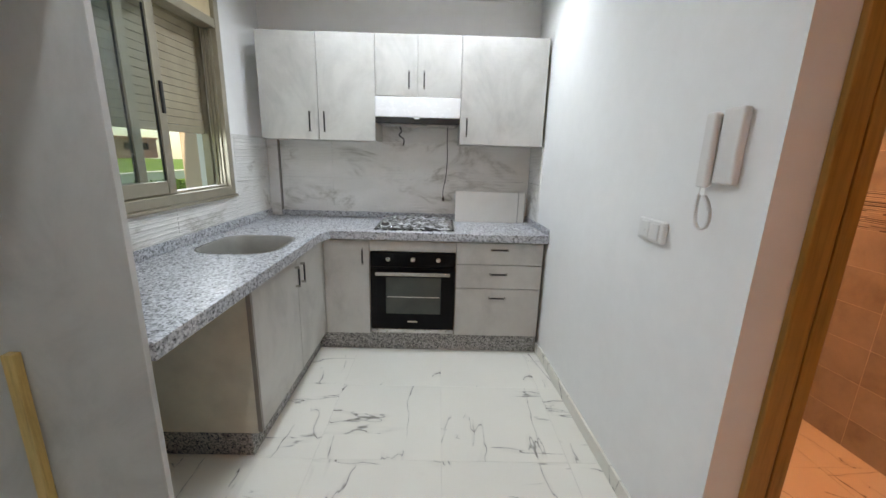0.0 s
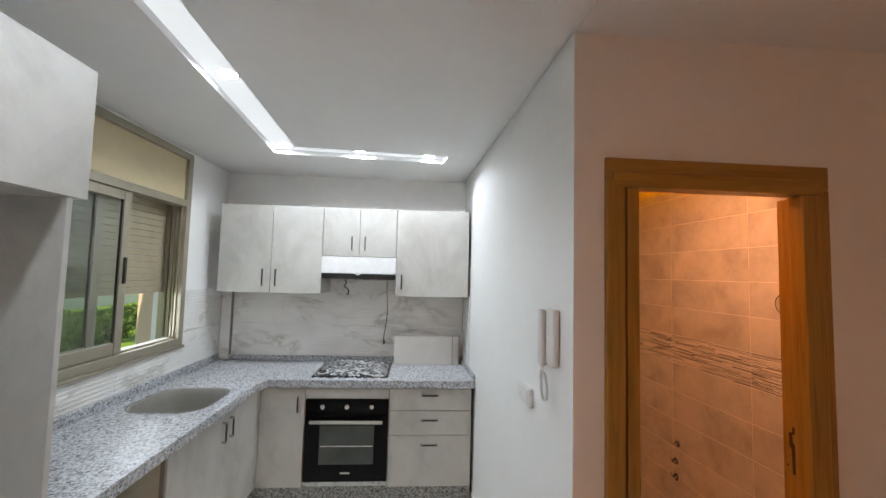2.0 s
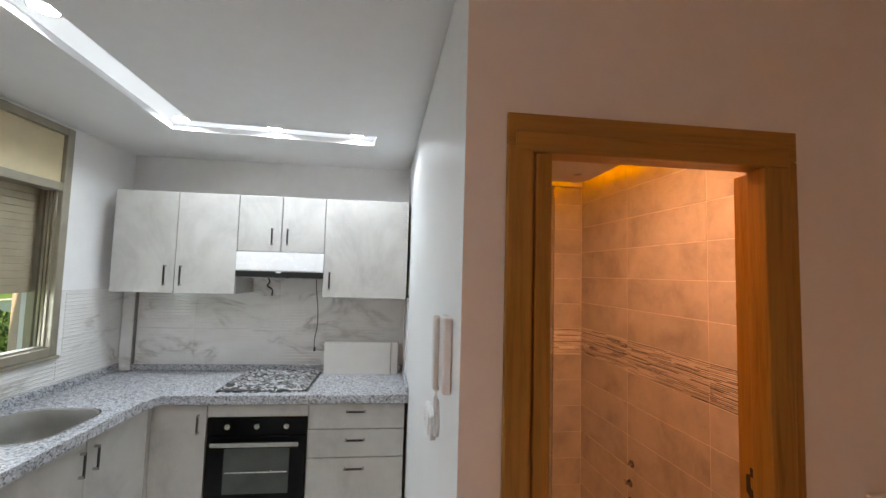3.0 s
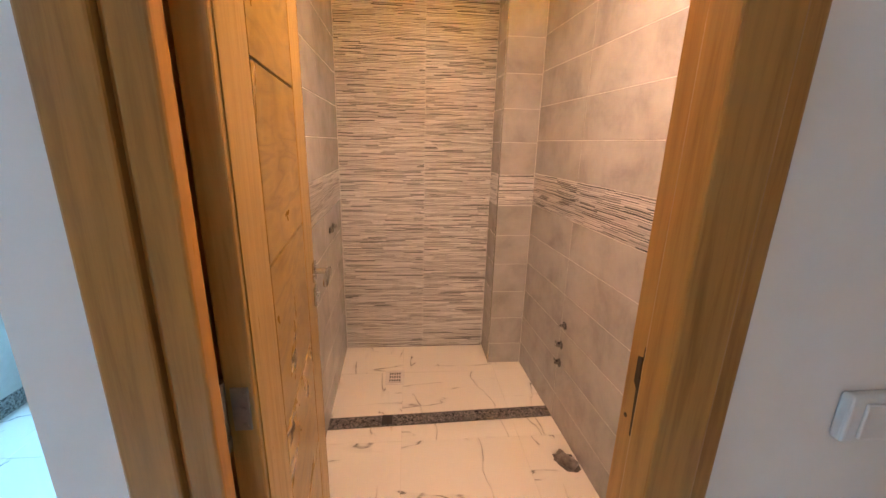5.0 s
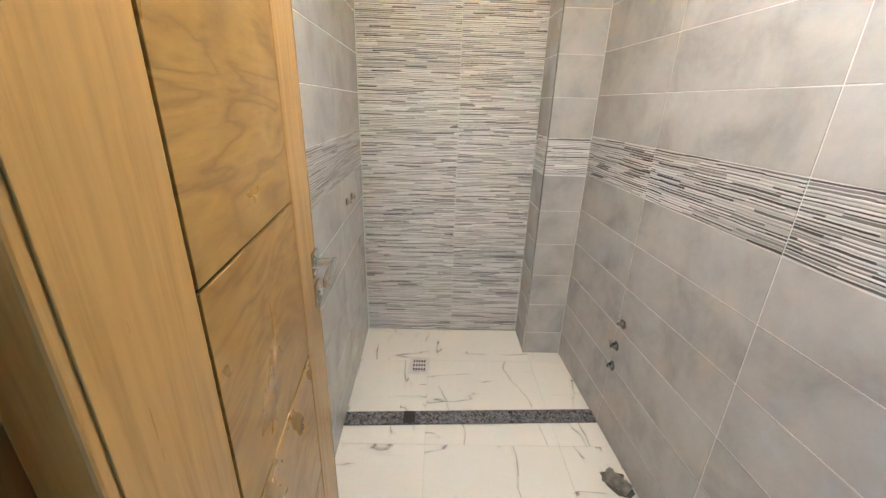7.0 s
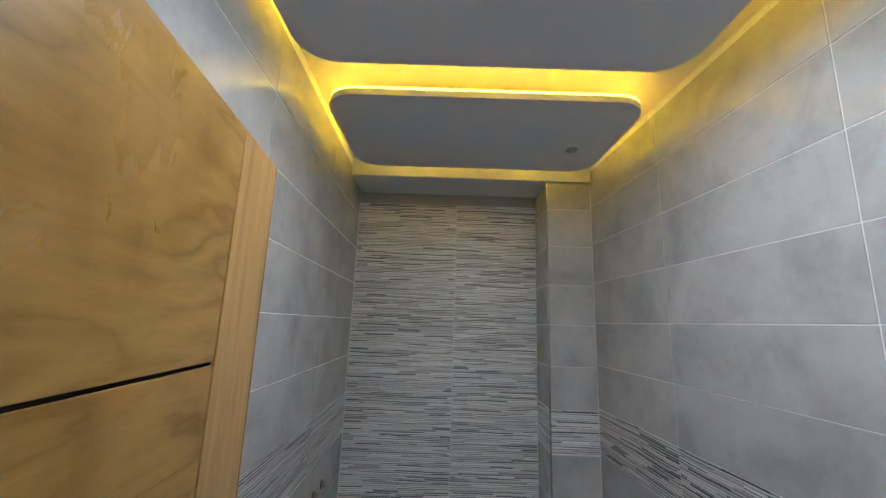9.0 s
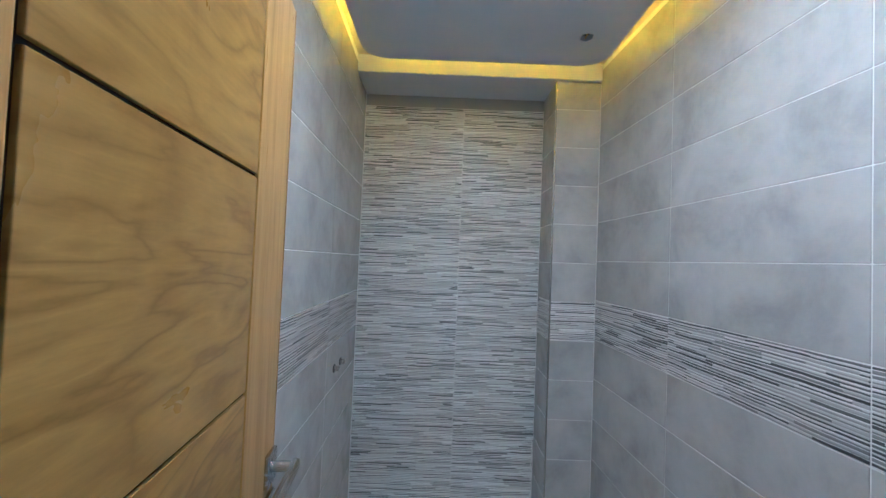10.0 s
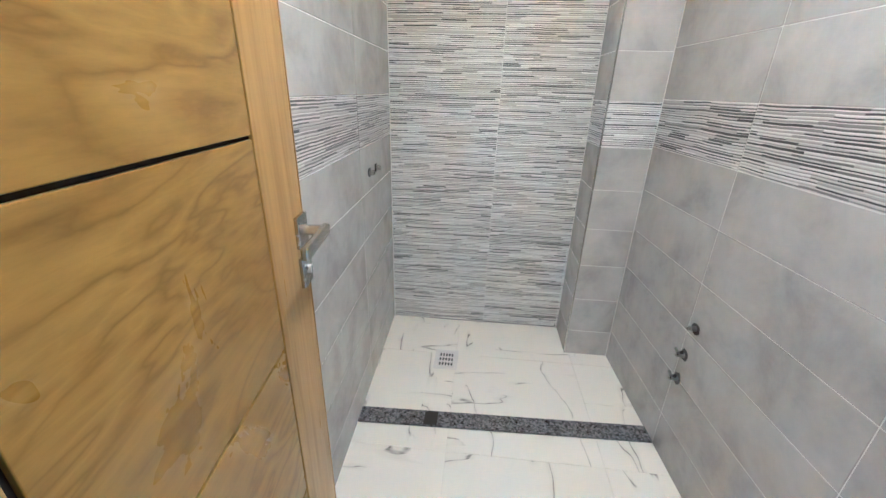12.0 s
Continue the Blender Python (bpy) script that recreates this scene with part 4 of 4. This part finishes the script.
pts = [(-0.026, 0.028, 1.298), (-0.026, 0.030, 1.262), (-0.026, 0.022, 1.216), (-0.026, 0.000, 1.200), (-0.026, -0.026, 1.214), (-0.026, -0.030, 1.250), (-0.026, -0.012, 1.284), (-0.026, 0.002, 1.298)]
coil = []
for i, p in enumerate(smooth_path(pts, 30)):
    a = i * 1.4
    coil.append(p + Vector((0.0042 * math.cos(a), 0.0042 * math.sin(a), 0.0)))
part("cord", on_partition(tube(coil, 0.0030, 6), 1.174), INTERCOM, ic, "curled white cord", True)


def double_switch(label, place, at):
    """A two-gang plate modelled against x = 0, facing -x, 150 mm wide."""
    s = thing("light_switch", label, "light switch", at)
    part("plate", place(bm_box(-0.020, -0.0005, -0.078, 0.078, -0.040, 0.040, 0.006, seg=3)), PLASTIC, s)
    for a in (-0.058, 0.002):
        part("rocker", place(bm_box(-0.0255, -0.0202, a, a + 0.056, -0.029, 0.029, 0.002, seg=2)), PLASTIC, s)
    return s


def place_kitchen(bm):
    bmesh.ops.translate(bm, vec=(0, 0, 1.147), verts=bm.verts)
    return on_partition(bm, 1.430)


def place_hall(bm):
    bmesh.ops.transform(bm, matrix=Matrix.Translation((2.226, DOOR_WALL, 1.069)) @ Matrix.Rotation(math.pi / 2, 4, "Z"), verts=bm.verts)
    return bm


double_switch("white double light switch on the kitchen wall", place_kitchen, (1.03, 1.430, 1.10))
double_switch("white double light switch beside the bathroom door", place_hall, (2.232, 1.0, 1.01))

# ---- bathroom door frame and leaf ----
fr = thing("door_frame", "varnished oak door frame around the bathroom doorway", "door frame", (1.54, 1.03, 0), "", "structure")
yA = DOOR_WALL - 0.013
part("architrave", bm_box(1.157, 1.222, yA - 0.008, DOOR_WALL - 0.0005, 0, 1.985, 0.004, seg=2), FRAME_OAK, fr)
part("architrave", bm_box(1.868, 1.964, yA, DOOR_WALL - 0.0005, 0, 1.985, 0.004, seg=2), FRAME_OAK, fr)
part("architrave", bm_box(1.157, 1.964, yA, DOOR_WALL - 0.0005, 1.9855, 2.068, 0.004, seg=2), OAK_CROSS, fr)
# the jambs step back to a rebate in which the leaf closes
part("jamb", bm_box(1.230, 1.272, yA - 0.004, 0.997, 0, 1.966, 0.004, seg=2), FRAME_OAK, fr)
part("jamb", bm_box(1.178, 1.2295, yA + 0.006, 0.997, 0, 1.966, 0.002), FRAME_OAK, fr)
part("jamb", bm_box(1.178, 1.238, 0.9975, 1.083, 0, 1.966, 0.002), FRAME_OAK, fr)
part("jamb", bm_box(1.856, 1.930, yA - 0.010, 1.020, 0, 1.966, 0.004, seg=2), FRAME_OAK, fr)
part("jamb", bm_box(1.876, 1.930, 1.0205, 1.083, 0, 1.966, 0.002), FRAME_OAK, fr)
part("head", bm_box(1.178, 1.930, yA - 0.010, 1.030, 1.9665, 2.020, 0.004, seg=2), OAK_CROSS, fr)
part("head", bm_box(1.178, 1.930, 1.0305, 1.083, 1.984, 2.020, 0.002), OAK_CROSS, fr)
keep = prism([(1.034, 0.988), (1.047, 0.988), (1.050, 1.074), (1.058, 1.082), (1.058, 1.128), (1.047, 1.131), (1.046, 1.096), (1.034, 1.088)], 1.8742, 1.8765, [], 0.0004)
bmesh.ops.transform(keep, matrix=Matrix(((0, 0, 1, 0), (1, 0, 0, 0), (0, 1, 0, 0), (0, 0, 0, 1))), verts=keep.verts)
part("keep_slot", keep, MORTISE, fr, "dark mortise slot cut for the lock")
part("latch_slot", bm_box(1.8742, 1.8765, 1.032, 1.0455, 1.126, 1.150, 0.0005), MORTISE, fr, "small square latch hole")
part("screw_hole", cylinder((1.8752, 1.066, 1.012), (1.8766, 1.066, 1.012), 0.004, 10), MORTISE, fr)

# leaf: modelled from its hinge corner along +y, face at x = 0 towards +x, 40 mm thick, then swung open
LEAF_O, LEAF_TURN = Vector((1.290, 1.048, 0.0)), radians(6.5)
LEAF_M = Matrix.Translation(LEAF_O) @ Matrix.Rotation(LEAF_TURN, 4, "Z")
leaf = thing("door_1", "open varnished oak bathroom door with five figured panels", "door", (1.23, 1.4, 0.01), "", "structure")
LW_, LT, LTOP = 0.706, 0.040, 1.932


def leaf_part(name, bm, material, parent, label="", smooth=False):
    bmesh.ops.transform(bm, matrix=LEAF_M, verts=bm.verts)
    return part(name, bm, material, parent, label, smooth)


leaf_part("core", bm_box(-LT + 0.002, -0.006, 0.004, LW_ - 0.004, 0.014, LTOP - 0.004), GROOVE, leaf)
leaf_part("stile", bm_box(-LT, 0.0, 0.0, 0.160, 0.012, LTOP, 0.003, seg=2), OAK, leaf)
leaf_part("stile", bm_box(-LT, 0.0, 0.5495, LW_ - 0.0045, 0.012, LTOP, 0.0015, seg=2), OAK, leaf)
leaf_part("edge_lipping", bm_box(-LT, 0.0008, LW_ - 0.004, LW_, 0.012, LTOP, 0.0008), OAK_EDGE, leaf, "darker oak edge lipping")
leaf_part("hinge_bead", bm_box(0.0002, 0.0022, 0.012, 0.016, 0.012, LTOP, 0.0005), OAK, leaf)
cuts = (0.012, 0.185, 0.532, 0.878, 1.228, 1.566, LTOP)
for i in range(6):
    lo, hi = cuts[i] + (0.0028 if i else 0), cuts[i + 1] - (0.0028 if i < 5 else 0)
    leaf_part("panel", bm_box(-LT, -0.001, 0.1665, 0.5460, lo, hi, 0.001, seg=2), VENEER, leaf, "figured oak veneer panel")
plate = leaf_part("handle_rose", bm_box(0.0005, 0.009, 0.652, 0.699, 1.017, 1.078, 0.002, seg=2), CHROME, leaf, "square brushed nickel handle rose")
bm = cylinder((0.008, 0.676, 1.049), (0.050, 0.676, 1.049), 0.010, 16)
bm_box(0.041, 0.055, 0.556, 0.688, 1.038, 1.060, 0.004, bm=bm, seg=2)
leaf_part("lever", bm, CHROME, plate, "flat nickel lever")
plate = leaf_part("lock_rose", bm_box(0.0005, 0.009, 0.652, 0.699, 0.938, 0.999, 0.002, seg=2), CHROME, leaf, "square brushed nickel lock rose")
leaf_part("lock_cylinder", cylinder((0.0085, 0.676, 0.970), (0.016, 0.676, 0.970), 0.0085, 16), STEEL, plate)
leaf_part("keyhole", bm_box(0.0162, 0.0168, 0.6745, 0.6775, 0.963, 0.976), BLACK, plate)
leaf_part("latch_plate", bm_box(-LT + 0.010, -0.010, LW_ + 0.0002, LW_ + 0.002, 0.93, 1.10, 0.0005), STEEL, leaf)
for zc in (0.28, 1.066, 1.72):
    h = part("hinge", cylinder((1.252, 1.026, zc - 0.052), (1.252, 1.026, zc + 0.052), 0.0065, 14), IRON, leaf, "grey steel door hinge")
    bm = bm_box(1.2585, 1.284, 1.0415, 1.0445, zc - 0.036, zc + 0.036, 0.001)
    for sz in (-0.026, 0.0, 0.026):
        cylinder((1.275, 1.0425, zc + sz), (1.275, 1.0395, zc + sz), 0.005, 10, bm=bm)
    part("flap", bm, IRON, h)
    for sz in (-0.046, 0.046):
        part("knuckle", cylinder((1.252, 1.026, zc + sz - 0.010), (1.252, 1.026, zc + sz + 0.010), 0.0085, 14), IRON, h)
        part("tab", bm_box(1.2385, 1.250, 1.012, 1.026, zc + sz - 0.011, zc + sz + 0.011, 0.002), IRON, h)

# ---- bathroom fittings ----
for i, (ya, za) in enumerate(((2.262, 0.570), (2.278, 0.449), (2.276, 0.349))):
    xr = bath_r(ya)
    v = thing("pipe_stub", "capped metal pipe stub in a rough wall hole", "pipe", (xr, ya, za), "water pipe stubs")
    ring = bmesh.new()
    bmesh.ops.create_circle(ring, cap_ends=True, segments=11, radius=0.026)
    for q in ring.verts:
        q.co *= 0.85 + 0.3 * noise.noise(q.co * 60 + Vector((i, 0, 0)))
    ex = bmesh.ops.extrude_face_region(ring, geom=ring.faces[:])
    bmesh.ops.translate(ring, vec=(0, 0, 0.001), verts=[q for q in ex["geom"] if isinstance(q, bmesh.types.BMVert)])
    bmesh.ops.transform(ring, matrix=Matrix.Translation((xr - 0.0004, ya, za)) @ Matrix.Rotation(-math.pi / 2, 4, "Y"), verts=ring.verts)
    # flat black disc on the tiles, for the shade inside the hole
    part("hole", ring, BLACK, v, "black disc for the shade in a chipped hole")
    part("nipple", cylinder((xr - 0.001, ya, za), (xr - 0.018, ya, za), 0.0095, 12, 0.0085), IRON, v)
    if i:
        part("elbow", cylinder((xr - 0.020, ya + 0.004, za + 0.004), (xr - 0.024, ya - 0.022, za + 0.026), 0.0065, 10), BLACK, v, "short dark spout")
        part("tail", cylinder((xr - 0.018, ya + 0.006, za - 0.002), (xr - 0.020, ya + 0.028, za + 0.010), 0.005, 8), IRON, v)
    part("cap", cylinder((xr - 0.0205, ya, za), (xr - 0.030, ya, za), 0.0075, 6), CHROME, v)
for ya in (2.632, 2.745):
    xw = bath_x(ya)
    v = thing("pipe_stub", "small chrome tap stub on the shower wall", "pipe", (xw, ya, 0.972), "shower tap stubs")
    part("flange", cylinder((xw + 0.0008, ya, 0.972), (xw + 0.005, ya, 0.972), 0.018, 14), BLACK, v)
    part("nipple", cylinder((xw + 0.0055, ya, 0.972), (xw + 0.022, ya, 0.972), 0.011, 12), CHROME, v)

dr = thing("floor_drain", "square slotted steel floor drain in the shower", "drain", (1.425, 2.71, -0.008))
hs = [round_rect(1.425 + dx - 0.0045, 1.425 + dx + 0.0045, 2.708 + dy - 0.013, 2.708 + dy + 0.013, 0.004, 2) for dx in (-0.030, -0.015, 0.0, 0.015, 0.030) for dy in (-0.036, 0.0, 0.036)]
part("grate", prism(round_rect(1.383, 1.467, 2.650, 2.768, 0.004, 3), 0.0015, 0.0045, hs), GRATE, dr, "slotted steel grate")
# thin black sheet under the slots in place of the pit's shade
part("pit", bm_box(1.386, 1.464, 2.653, 2.765, 0.0003, 0.0013), BLACK, dr)
part("surround", prism(round_rect(1.365, 1.485, 2.632, 2.786, 0.006, 3), 0.0003, 0.0014, [round_rect(1.382, 1.468, 2.649, 2.769, 0.004, 3)]), GROUT, dr)

wp = thing("waste_pipe", "grey waste pipe lying in a rough floor hole by the wall", "pipe", (2.262, 1.968, 0))
patch = [(2.205, 2.030), (2.250, 2.034), (2.300, 2.022), (2.306, 1.985), (2.310, 1.935), (2.285, 1.918), (2.240, 1.928), (2.214, 1.972)]
part("hole", prism([(x + 0.004 * noise.noise(Vector((x * 90, y * 90, 1))), y) for x, y in patch], 0.0006, 0.0022), CEMENT_DARK, wp, "rough dark cement hole")
half = cylinder((2.232, 2.010, 0.006), (2.288, 1.942, 0.006), 0.030, 20, 0.027)
part("pipe", half, DIRTY_PVC, wp, "cement-smeared grey pipe", True)
part("collar", cylinder((2.226, 2.017, 0.006), (2.236, 2.005, 0.006), 0.034, 20), DIRTY_PVC, wp)
# the pipe's shaded inside is a thin black disc on its end
part("opening", cylinder((2.2245, 2.0188, 0.006), (2.2255, 2.0176, 0.006), 0.028, 20), BLACK, wp, "black disc for the shade in the open pipe end")
part("mortar", bm_box(2.288, 2.300, 1.985, 2.000, 0.0024, 0.022, 0.004), GROUT, wp, "pale mortar lump")

WIRE_X = bath_r(1.50)
wire = thing("loose_wire", "thin loose cable loop coming out of the bathroom wall", "cable", (WIRE_X, 1.49, 1.55))
part("wire", tube(smooth_path([(WIRE_X - 0.001, 1.46, 1.505), (WIRE_X - 0.012, 1.50, 1.495), (WIRE_X - 0.016, 1.545, 1.525), (WIRE_X - 0.014, 1.55, 1.575), (WIRE_X - 0.010, 1.51, 1.61), (WIRE_X - 0.001, 1.475, 1.60)]), 0.0022, 6), BLACK, wire, "", True)

# threshold strip across the shower
threshold = thing("shower_threshold", "dark speckled granite strip across the shower floor", "threshold", (1.68, 2.31, 0))
part("strip", prism([(bath_x(2.26) + 0.001, 2.256), (bath_r(2.30) - 0.001, 2.298), (bath_r(2.38) - 0.001, 2.376), (bath_x(2.33) + 0.001, 2.334)], 0.0005, 0.012, (), 0.002), GRANITE_BLACK, threshold)
part("joint", prism([(1.370, 2.2665), (1.425, 2.2685), (1.425, 2.3435), (1.370, 2.3415)], 0.0122, 0.0128), BLACK, threshold, "dark filled joint")

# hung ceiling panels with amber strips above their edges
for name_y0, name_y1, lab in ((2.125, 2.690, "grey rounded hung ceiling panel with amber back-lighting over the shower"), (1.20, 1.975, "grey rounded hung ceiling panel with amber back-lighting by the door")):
    cp = thing("ceiling_panel", lab, "ceiling panel", (1.67, (name_y0 + name_y1) / 2, 2.34), "hung bathroom ceiling panels")
    xa, xb = 1.145, 2.198
    hole = []
    if name_y0 > 2:
        hole = [[(2.030, 2.455), (2.050, 2.445), (2.074, 2.452), (2.078, 2.482), (2.058, 2.500), (2.032, 2.490)]]
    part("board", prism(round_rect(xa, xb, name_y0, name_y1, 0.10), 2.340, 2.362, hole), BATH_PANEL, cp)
    if name_y0 > 2:
        # black block added above the hole to make it read as shaded
        part("junction_box", bm_box(2.022, 2.088, 2.440, 2.505, 2.3624, 2.395, 0.002), BLACK, cp, "black block for the shade behind the cut hole")
        part("wire_end", tube([(2.05, 2.475, 2.362), (2.055, 2.47, 2.350), (2.048, 2.478, 2.338)], 0.003, 6), YELLOW_WOOD, cp, "loose wire end in a cut hole")
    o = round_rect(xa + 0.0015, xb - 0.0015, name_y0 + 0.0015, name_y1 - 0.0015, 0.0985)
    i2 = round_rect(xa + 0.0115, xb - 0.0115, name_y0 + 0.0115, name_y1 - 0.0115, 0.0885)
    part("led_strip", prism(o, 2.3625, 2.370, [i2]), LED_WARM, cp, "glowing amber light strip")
    for hx, hy in ((xa + 0.2, name_y0 + 0.15), (xb - 0.2, name_y0 + 0.15), (xa + 0.2, name_y1 - 0.15), (xb - 0.2, name_y1 - 0.15)):
        part("hanger", cylinder((hx, hy, 2.3622), (hx, hy, BATH_CEIL), 0.004, 6), IRON, cp)

# round warm downlight in the panel by the door
lamp = thing("spotlight", "round recessed warm downlight in the bathroom ceiling panel", "spotlight", (1.74, 1.61, 2.335))
rim = [(1.74 + 0.062 * math.cos(i * math.tau / 28), 1.61 + 0.062 * math.sin(i * math.tau / 28)) for i in range(28)]
inner = [(1.74 + 0.051 * math.cos(i * math.tau / 28), 1.61 + 0.051 * math.sin(i * math.tau / 28)) for i in range(28)]
part("ring", prism(rim, 2.333, 2.3396, [inner]), HOOD_WHITE, lamp)
part("lens", cylinder((1.74, 1.61, 2.3345), (1.74, 1.61, 2.3395), 0.0505, 28), BATH_GLOW, lamp, "glowing warm lens")

# rough cement band above the shower tiles
structure("trim", bm_box(1.072, COL_X, BATH_B - 0.001, BATH_B + 0.007, 2.284, 2.345), CEMENT, "rough cement band above the shower tiles", "trim")
structure("trim_corner", bm_box(COL_X - 0.003, COL_X + 0.004, COL_Y - 0.003, COL_Y + 0.004, 0.0, 2.345, 0.001), CHROME, "metal edge trim on the tiled column", "trim")

# ---- tiles ----
TZ = [0.0, 0.145] + [0.145 + 0.1875 * i for i in range(1, 13)]
G = 0.0012


def cladding(parent, place, length, joints, material_for):
    """Rows of tiles on a wall run: place(a0, a1, z0, z1, row) lays one."""
    cuts_ = [0.0] + [j for j in joints if 0.01 < j < length - 0.01] + [length]
    for r in range(len(TZ) - 1):
        za, zb = TZ[r], min(TZ[r + 1], 2.43)
        for a, b in zip(cuts_, cuts_[1:]):
            place(a + G, b - G, za + G, zb - G, material_for(r))


def band(axis):
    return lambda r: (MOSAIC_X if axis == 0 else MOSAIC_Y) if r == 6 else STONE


M_R = Matrix.Translation((BATH_RS[1][0], BATH_RS[1][1], 0)) @ Matrix.Rotation(RIGHT_TURN, 4, "Z")
cladding(wall_bath_right, lambda a, b, c, d, m: tile_piece(wall_bath_right, "tile", 0, 0.0078, a, b, c + (0.013 if c > 0.1 else 0), d + 0.013, m, M_R), 1.771, (0.628, 1.222), band(1))
M_L = Matrix.Translation((BATH_L[0][0], BATH_L[0][1], 0)) @ Matrix.Rotation(BATH_TURN, 4, "Z")
cladding(wall_partition, lambda a, b, c, d, m: tile_piece(wall_partition, "tile", -0.0078, 0, a, b, c, d, m, M_L), 2.004, (2.51 - 1.085 - 1.18, 2.51 - 1.085 - 0.59, 2.51 - 1.085), band(1))
cladding(bath_column, lambda a, b, c, d, m: tile_piece(bath_column, "tile", COL_X + a, COL_X + b, COL_Y, COL_Y + 0.0078, c, d, m), BATH_R - COL_X, (), band(0))
cladding(bath_column, lambda a, b, c, d, m: tile_piece(bath_column, "tile", COL_X, COL_X + 0.0078, COL_Y + 0.008 + a, COL_Y + 0.008 + b, c, d, m), BATH_B - COL_Y - 0.008, (), band(1))
cladding(wall_door, lambda a, b, c, d, m: tile_piece(wall_door, "tile", 1.934 + a, 1.934 + b, 1.0785, 1.0855, c, d, m), bath_r(1.079) - 1.936, (), band(0))
for xa, xb, first in ((1.072, 1.614, 0.303), (1.614, COL_X, 0.499)):
    zs = [0.0] + [first + 0.1875 * i for i in range(-2, 11) if 0.02 < first + 0.1875 * i < 2.27] + [2.284]
    for za, zb in zip(zs, zs[1:]):
        tile_piece(wall_bath_back, "tile", xa + 0.0012, xb - 0.0012, BATH_B, BATH_B + 0.0078, za + 0.0006, zb - 0.0006, MOSAIC_X)
bm = bm_box(1.0735, 1.612, BATH_B - 0.0006, BATH_B + 0.002, 0.301, 0.305)
bm_box(1.616, 2.042, BATH_B - 0.0006, BATH_B + 0.002, 0.497, 0.501, bm=bm)
bm_box(1.6125, 1.6155, BATH_B - 0.0006, BATH_B + 0.002, 0.0, 2.28, bm=bm)
bm_box(1.0725, 1.0765, BATH_B - 0.0006, BATH_B + 0.002, 0.0, 0.31, bm=bm)
bm_box(2.040, 2.0445, BATH_B - 0.0006, BATH_B + 0.002, 0.0, 0.50, bm=bm)
structure("trim_grout", bm, WHITE_GROUT, "smeared white grout lines between the shower tiles", "trim")

# kitchen splashback tiles, with raised ribs
for ya, yb, zb in ((0.99, 1.425, 1.49), (1.427, 2.03, 1.088), (2.032, 2.63, 1.088), (2.632, 3.148, 1.49)):
    for za, zt in ((CT + 0.002, 1.195), (1.197, zb)):
        if za < zb:
            tile_piece(wall_window, "tile", LEFT + 0.0002, LEFT + 0.009, ya, yb, za, min(zt, zb), BACK_TILE)
for xa, xb in ((-1.028, -0.62), (-0.618, -0.02), (-0.018, 0.58), (0.582, 0.954)):
    for za, zb in ((CT + 0.002, 1.195), (1.197, 1.478), (1.480, 1.62)):
        if za < 1.4 or (xa < 0.3 and xb > -0.3):
            tile_piece(wall_kitchen_back, "tile", xa, xb, BACK - 0.009, BACK - 0.0002, za, zb, BACK_TILE)
M_K = Matrix.Translation((kit_x(2.865), 2.865, 0)) @ Matrix.Rotation(KIT_TURN, 4, "Z")
for za, zb in ((CT + 0.002, 1.195), (1.197, 1.478)):
    tile_piece(wall_partition, "tile", -0.009, -0.0002, 0, 0.315, za, zb, BACK_TILE, M_K)


def rib(bm, x0, x1, y0, y1, z):
    own = bm_box(x0, x1, y0, y1, z, z + 0.013, 0.0028)
    join(bm, own)


ribs = bmesh.new()
zz = CT + 0.06
while zz < 1.478:
    for ya, yb in (((1.0, 3.145),) if zz < 1.078 else ((1.0, 1.40), (2.66, 3.145))):
        rib(ribs, LEFT + 0.0085, LEFT + 0.0125, ya, yb, zz)
    zz += 0.0235
o = part("tile_ribs", ribs, BACK_TILE, wall_window)
o["kind"] = "stuff"
ribs = bmesh.new()
zz = CT + 0.06
while zz < 1.46:
    rib(ribs, -1.02, 0.95, BACK - 0.0118, BACK - 0.0085, zz)
    zz += 0.0235
o = part("tile_ribs", ribs, BACK_TILE, wall_kitchen_back)
o["kind"] = "stuff"
ribs = bmesh.new()
zz = CT + 0.06
while zz < 1.47:
    rib(ribs, -0.0125, -0.0085, 0.006, 0.309, zz)
    zz += 0.0235
bmesh.ops.transform(ribs, matrix=M_K, verts=ribs.verts)
o = part("tile_ribs", ribs, BACK_TILE, wall_partition)
o["kind"] = "stuff"
# boxed-in pipe in the corner, with dark open joints
structure("wall_duct", bm_box(LEFT + 0.012, -1.036, 3.150, BACK - 0.0005, CT + 0.002, 1.62, 0.002), BACK_TILE, "narrow tiled duct in the kitchen corner", "duct")
structure("trim_duct", bm_box(-1.0355, -1.029, 3.155, BACK - 0.0005, CT + 0.045, 1.478), EDGE, "dark open joint beside the duct", "trim")

# floor tiles, 600 mm
for i in range(-3, 9):
    for j in range(-6, 6):
        xa, ya = -0.325 + 0.6 * i, 0.36 + 0.6 * j
        xb, yb = xa + 0.5992, ya + 0.5992
        if ya > 3.19 or yb < -2.95 or xa > 4.0 or xb < LEFT:
            continue
        tile_piece(sub, "tile", xa, xb, ya, yb, -0.0085, 0.0 if (i + j) % 2 else -0.0002, FLOOR_TILE)
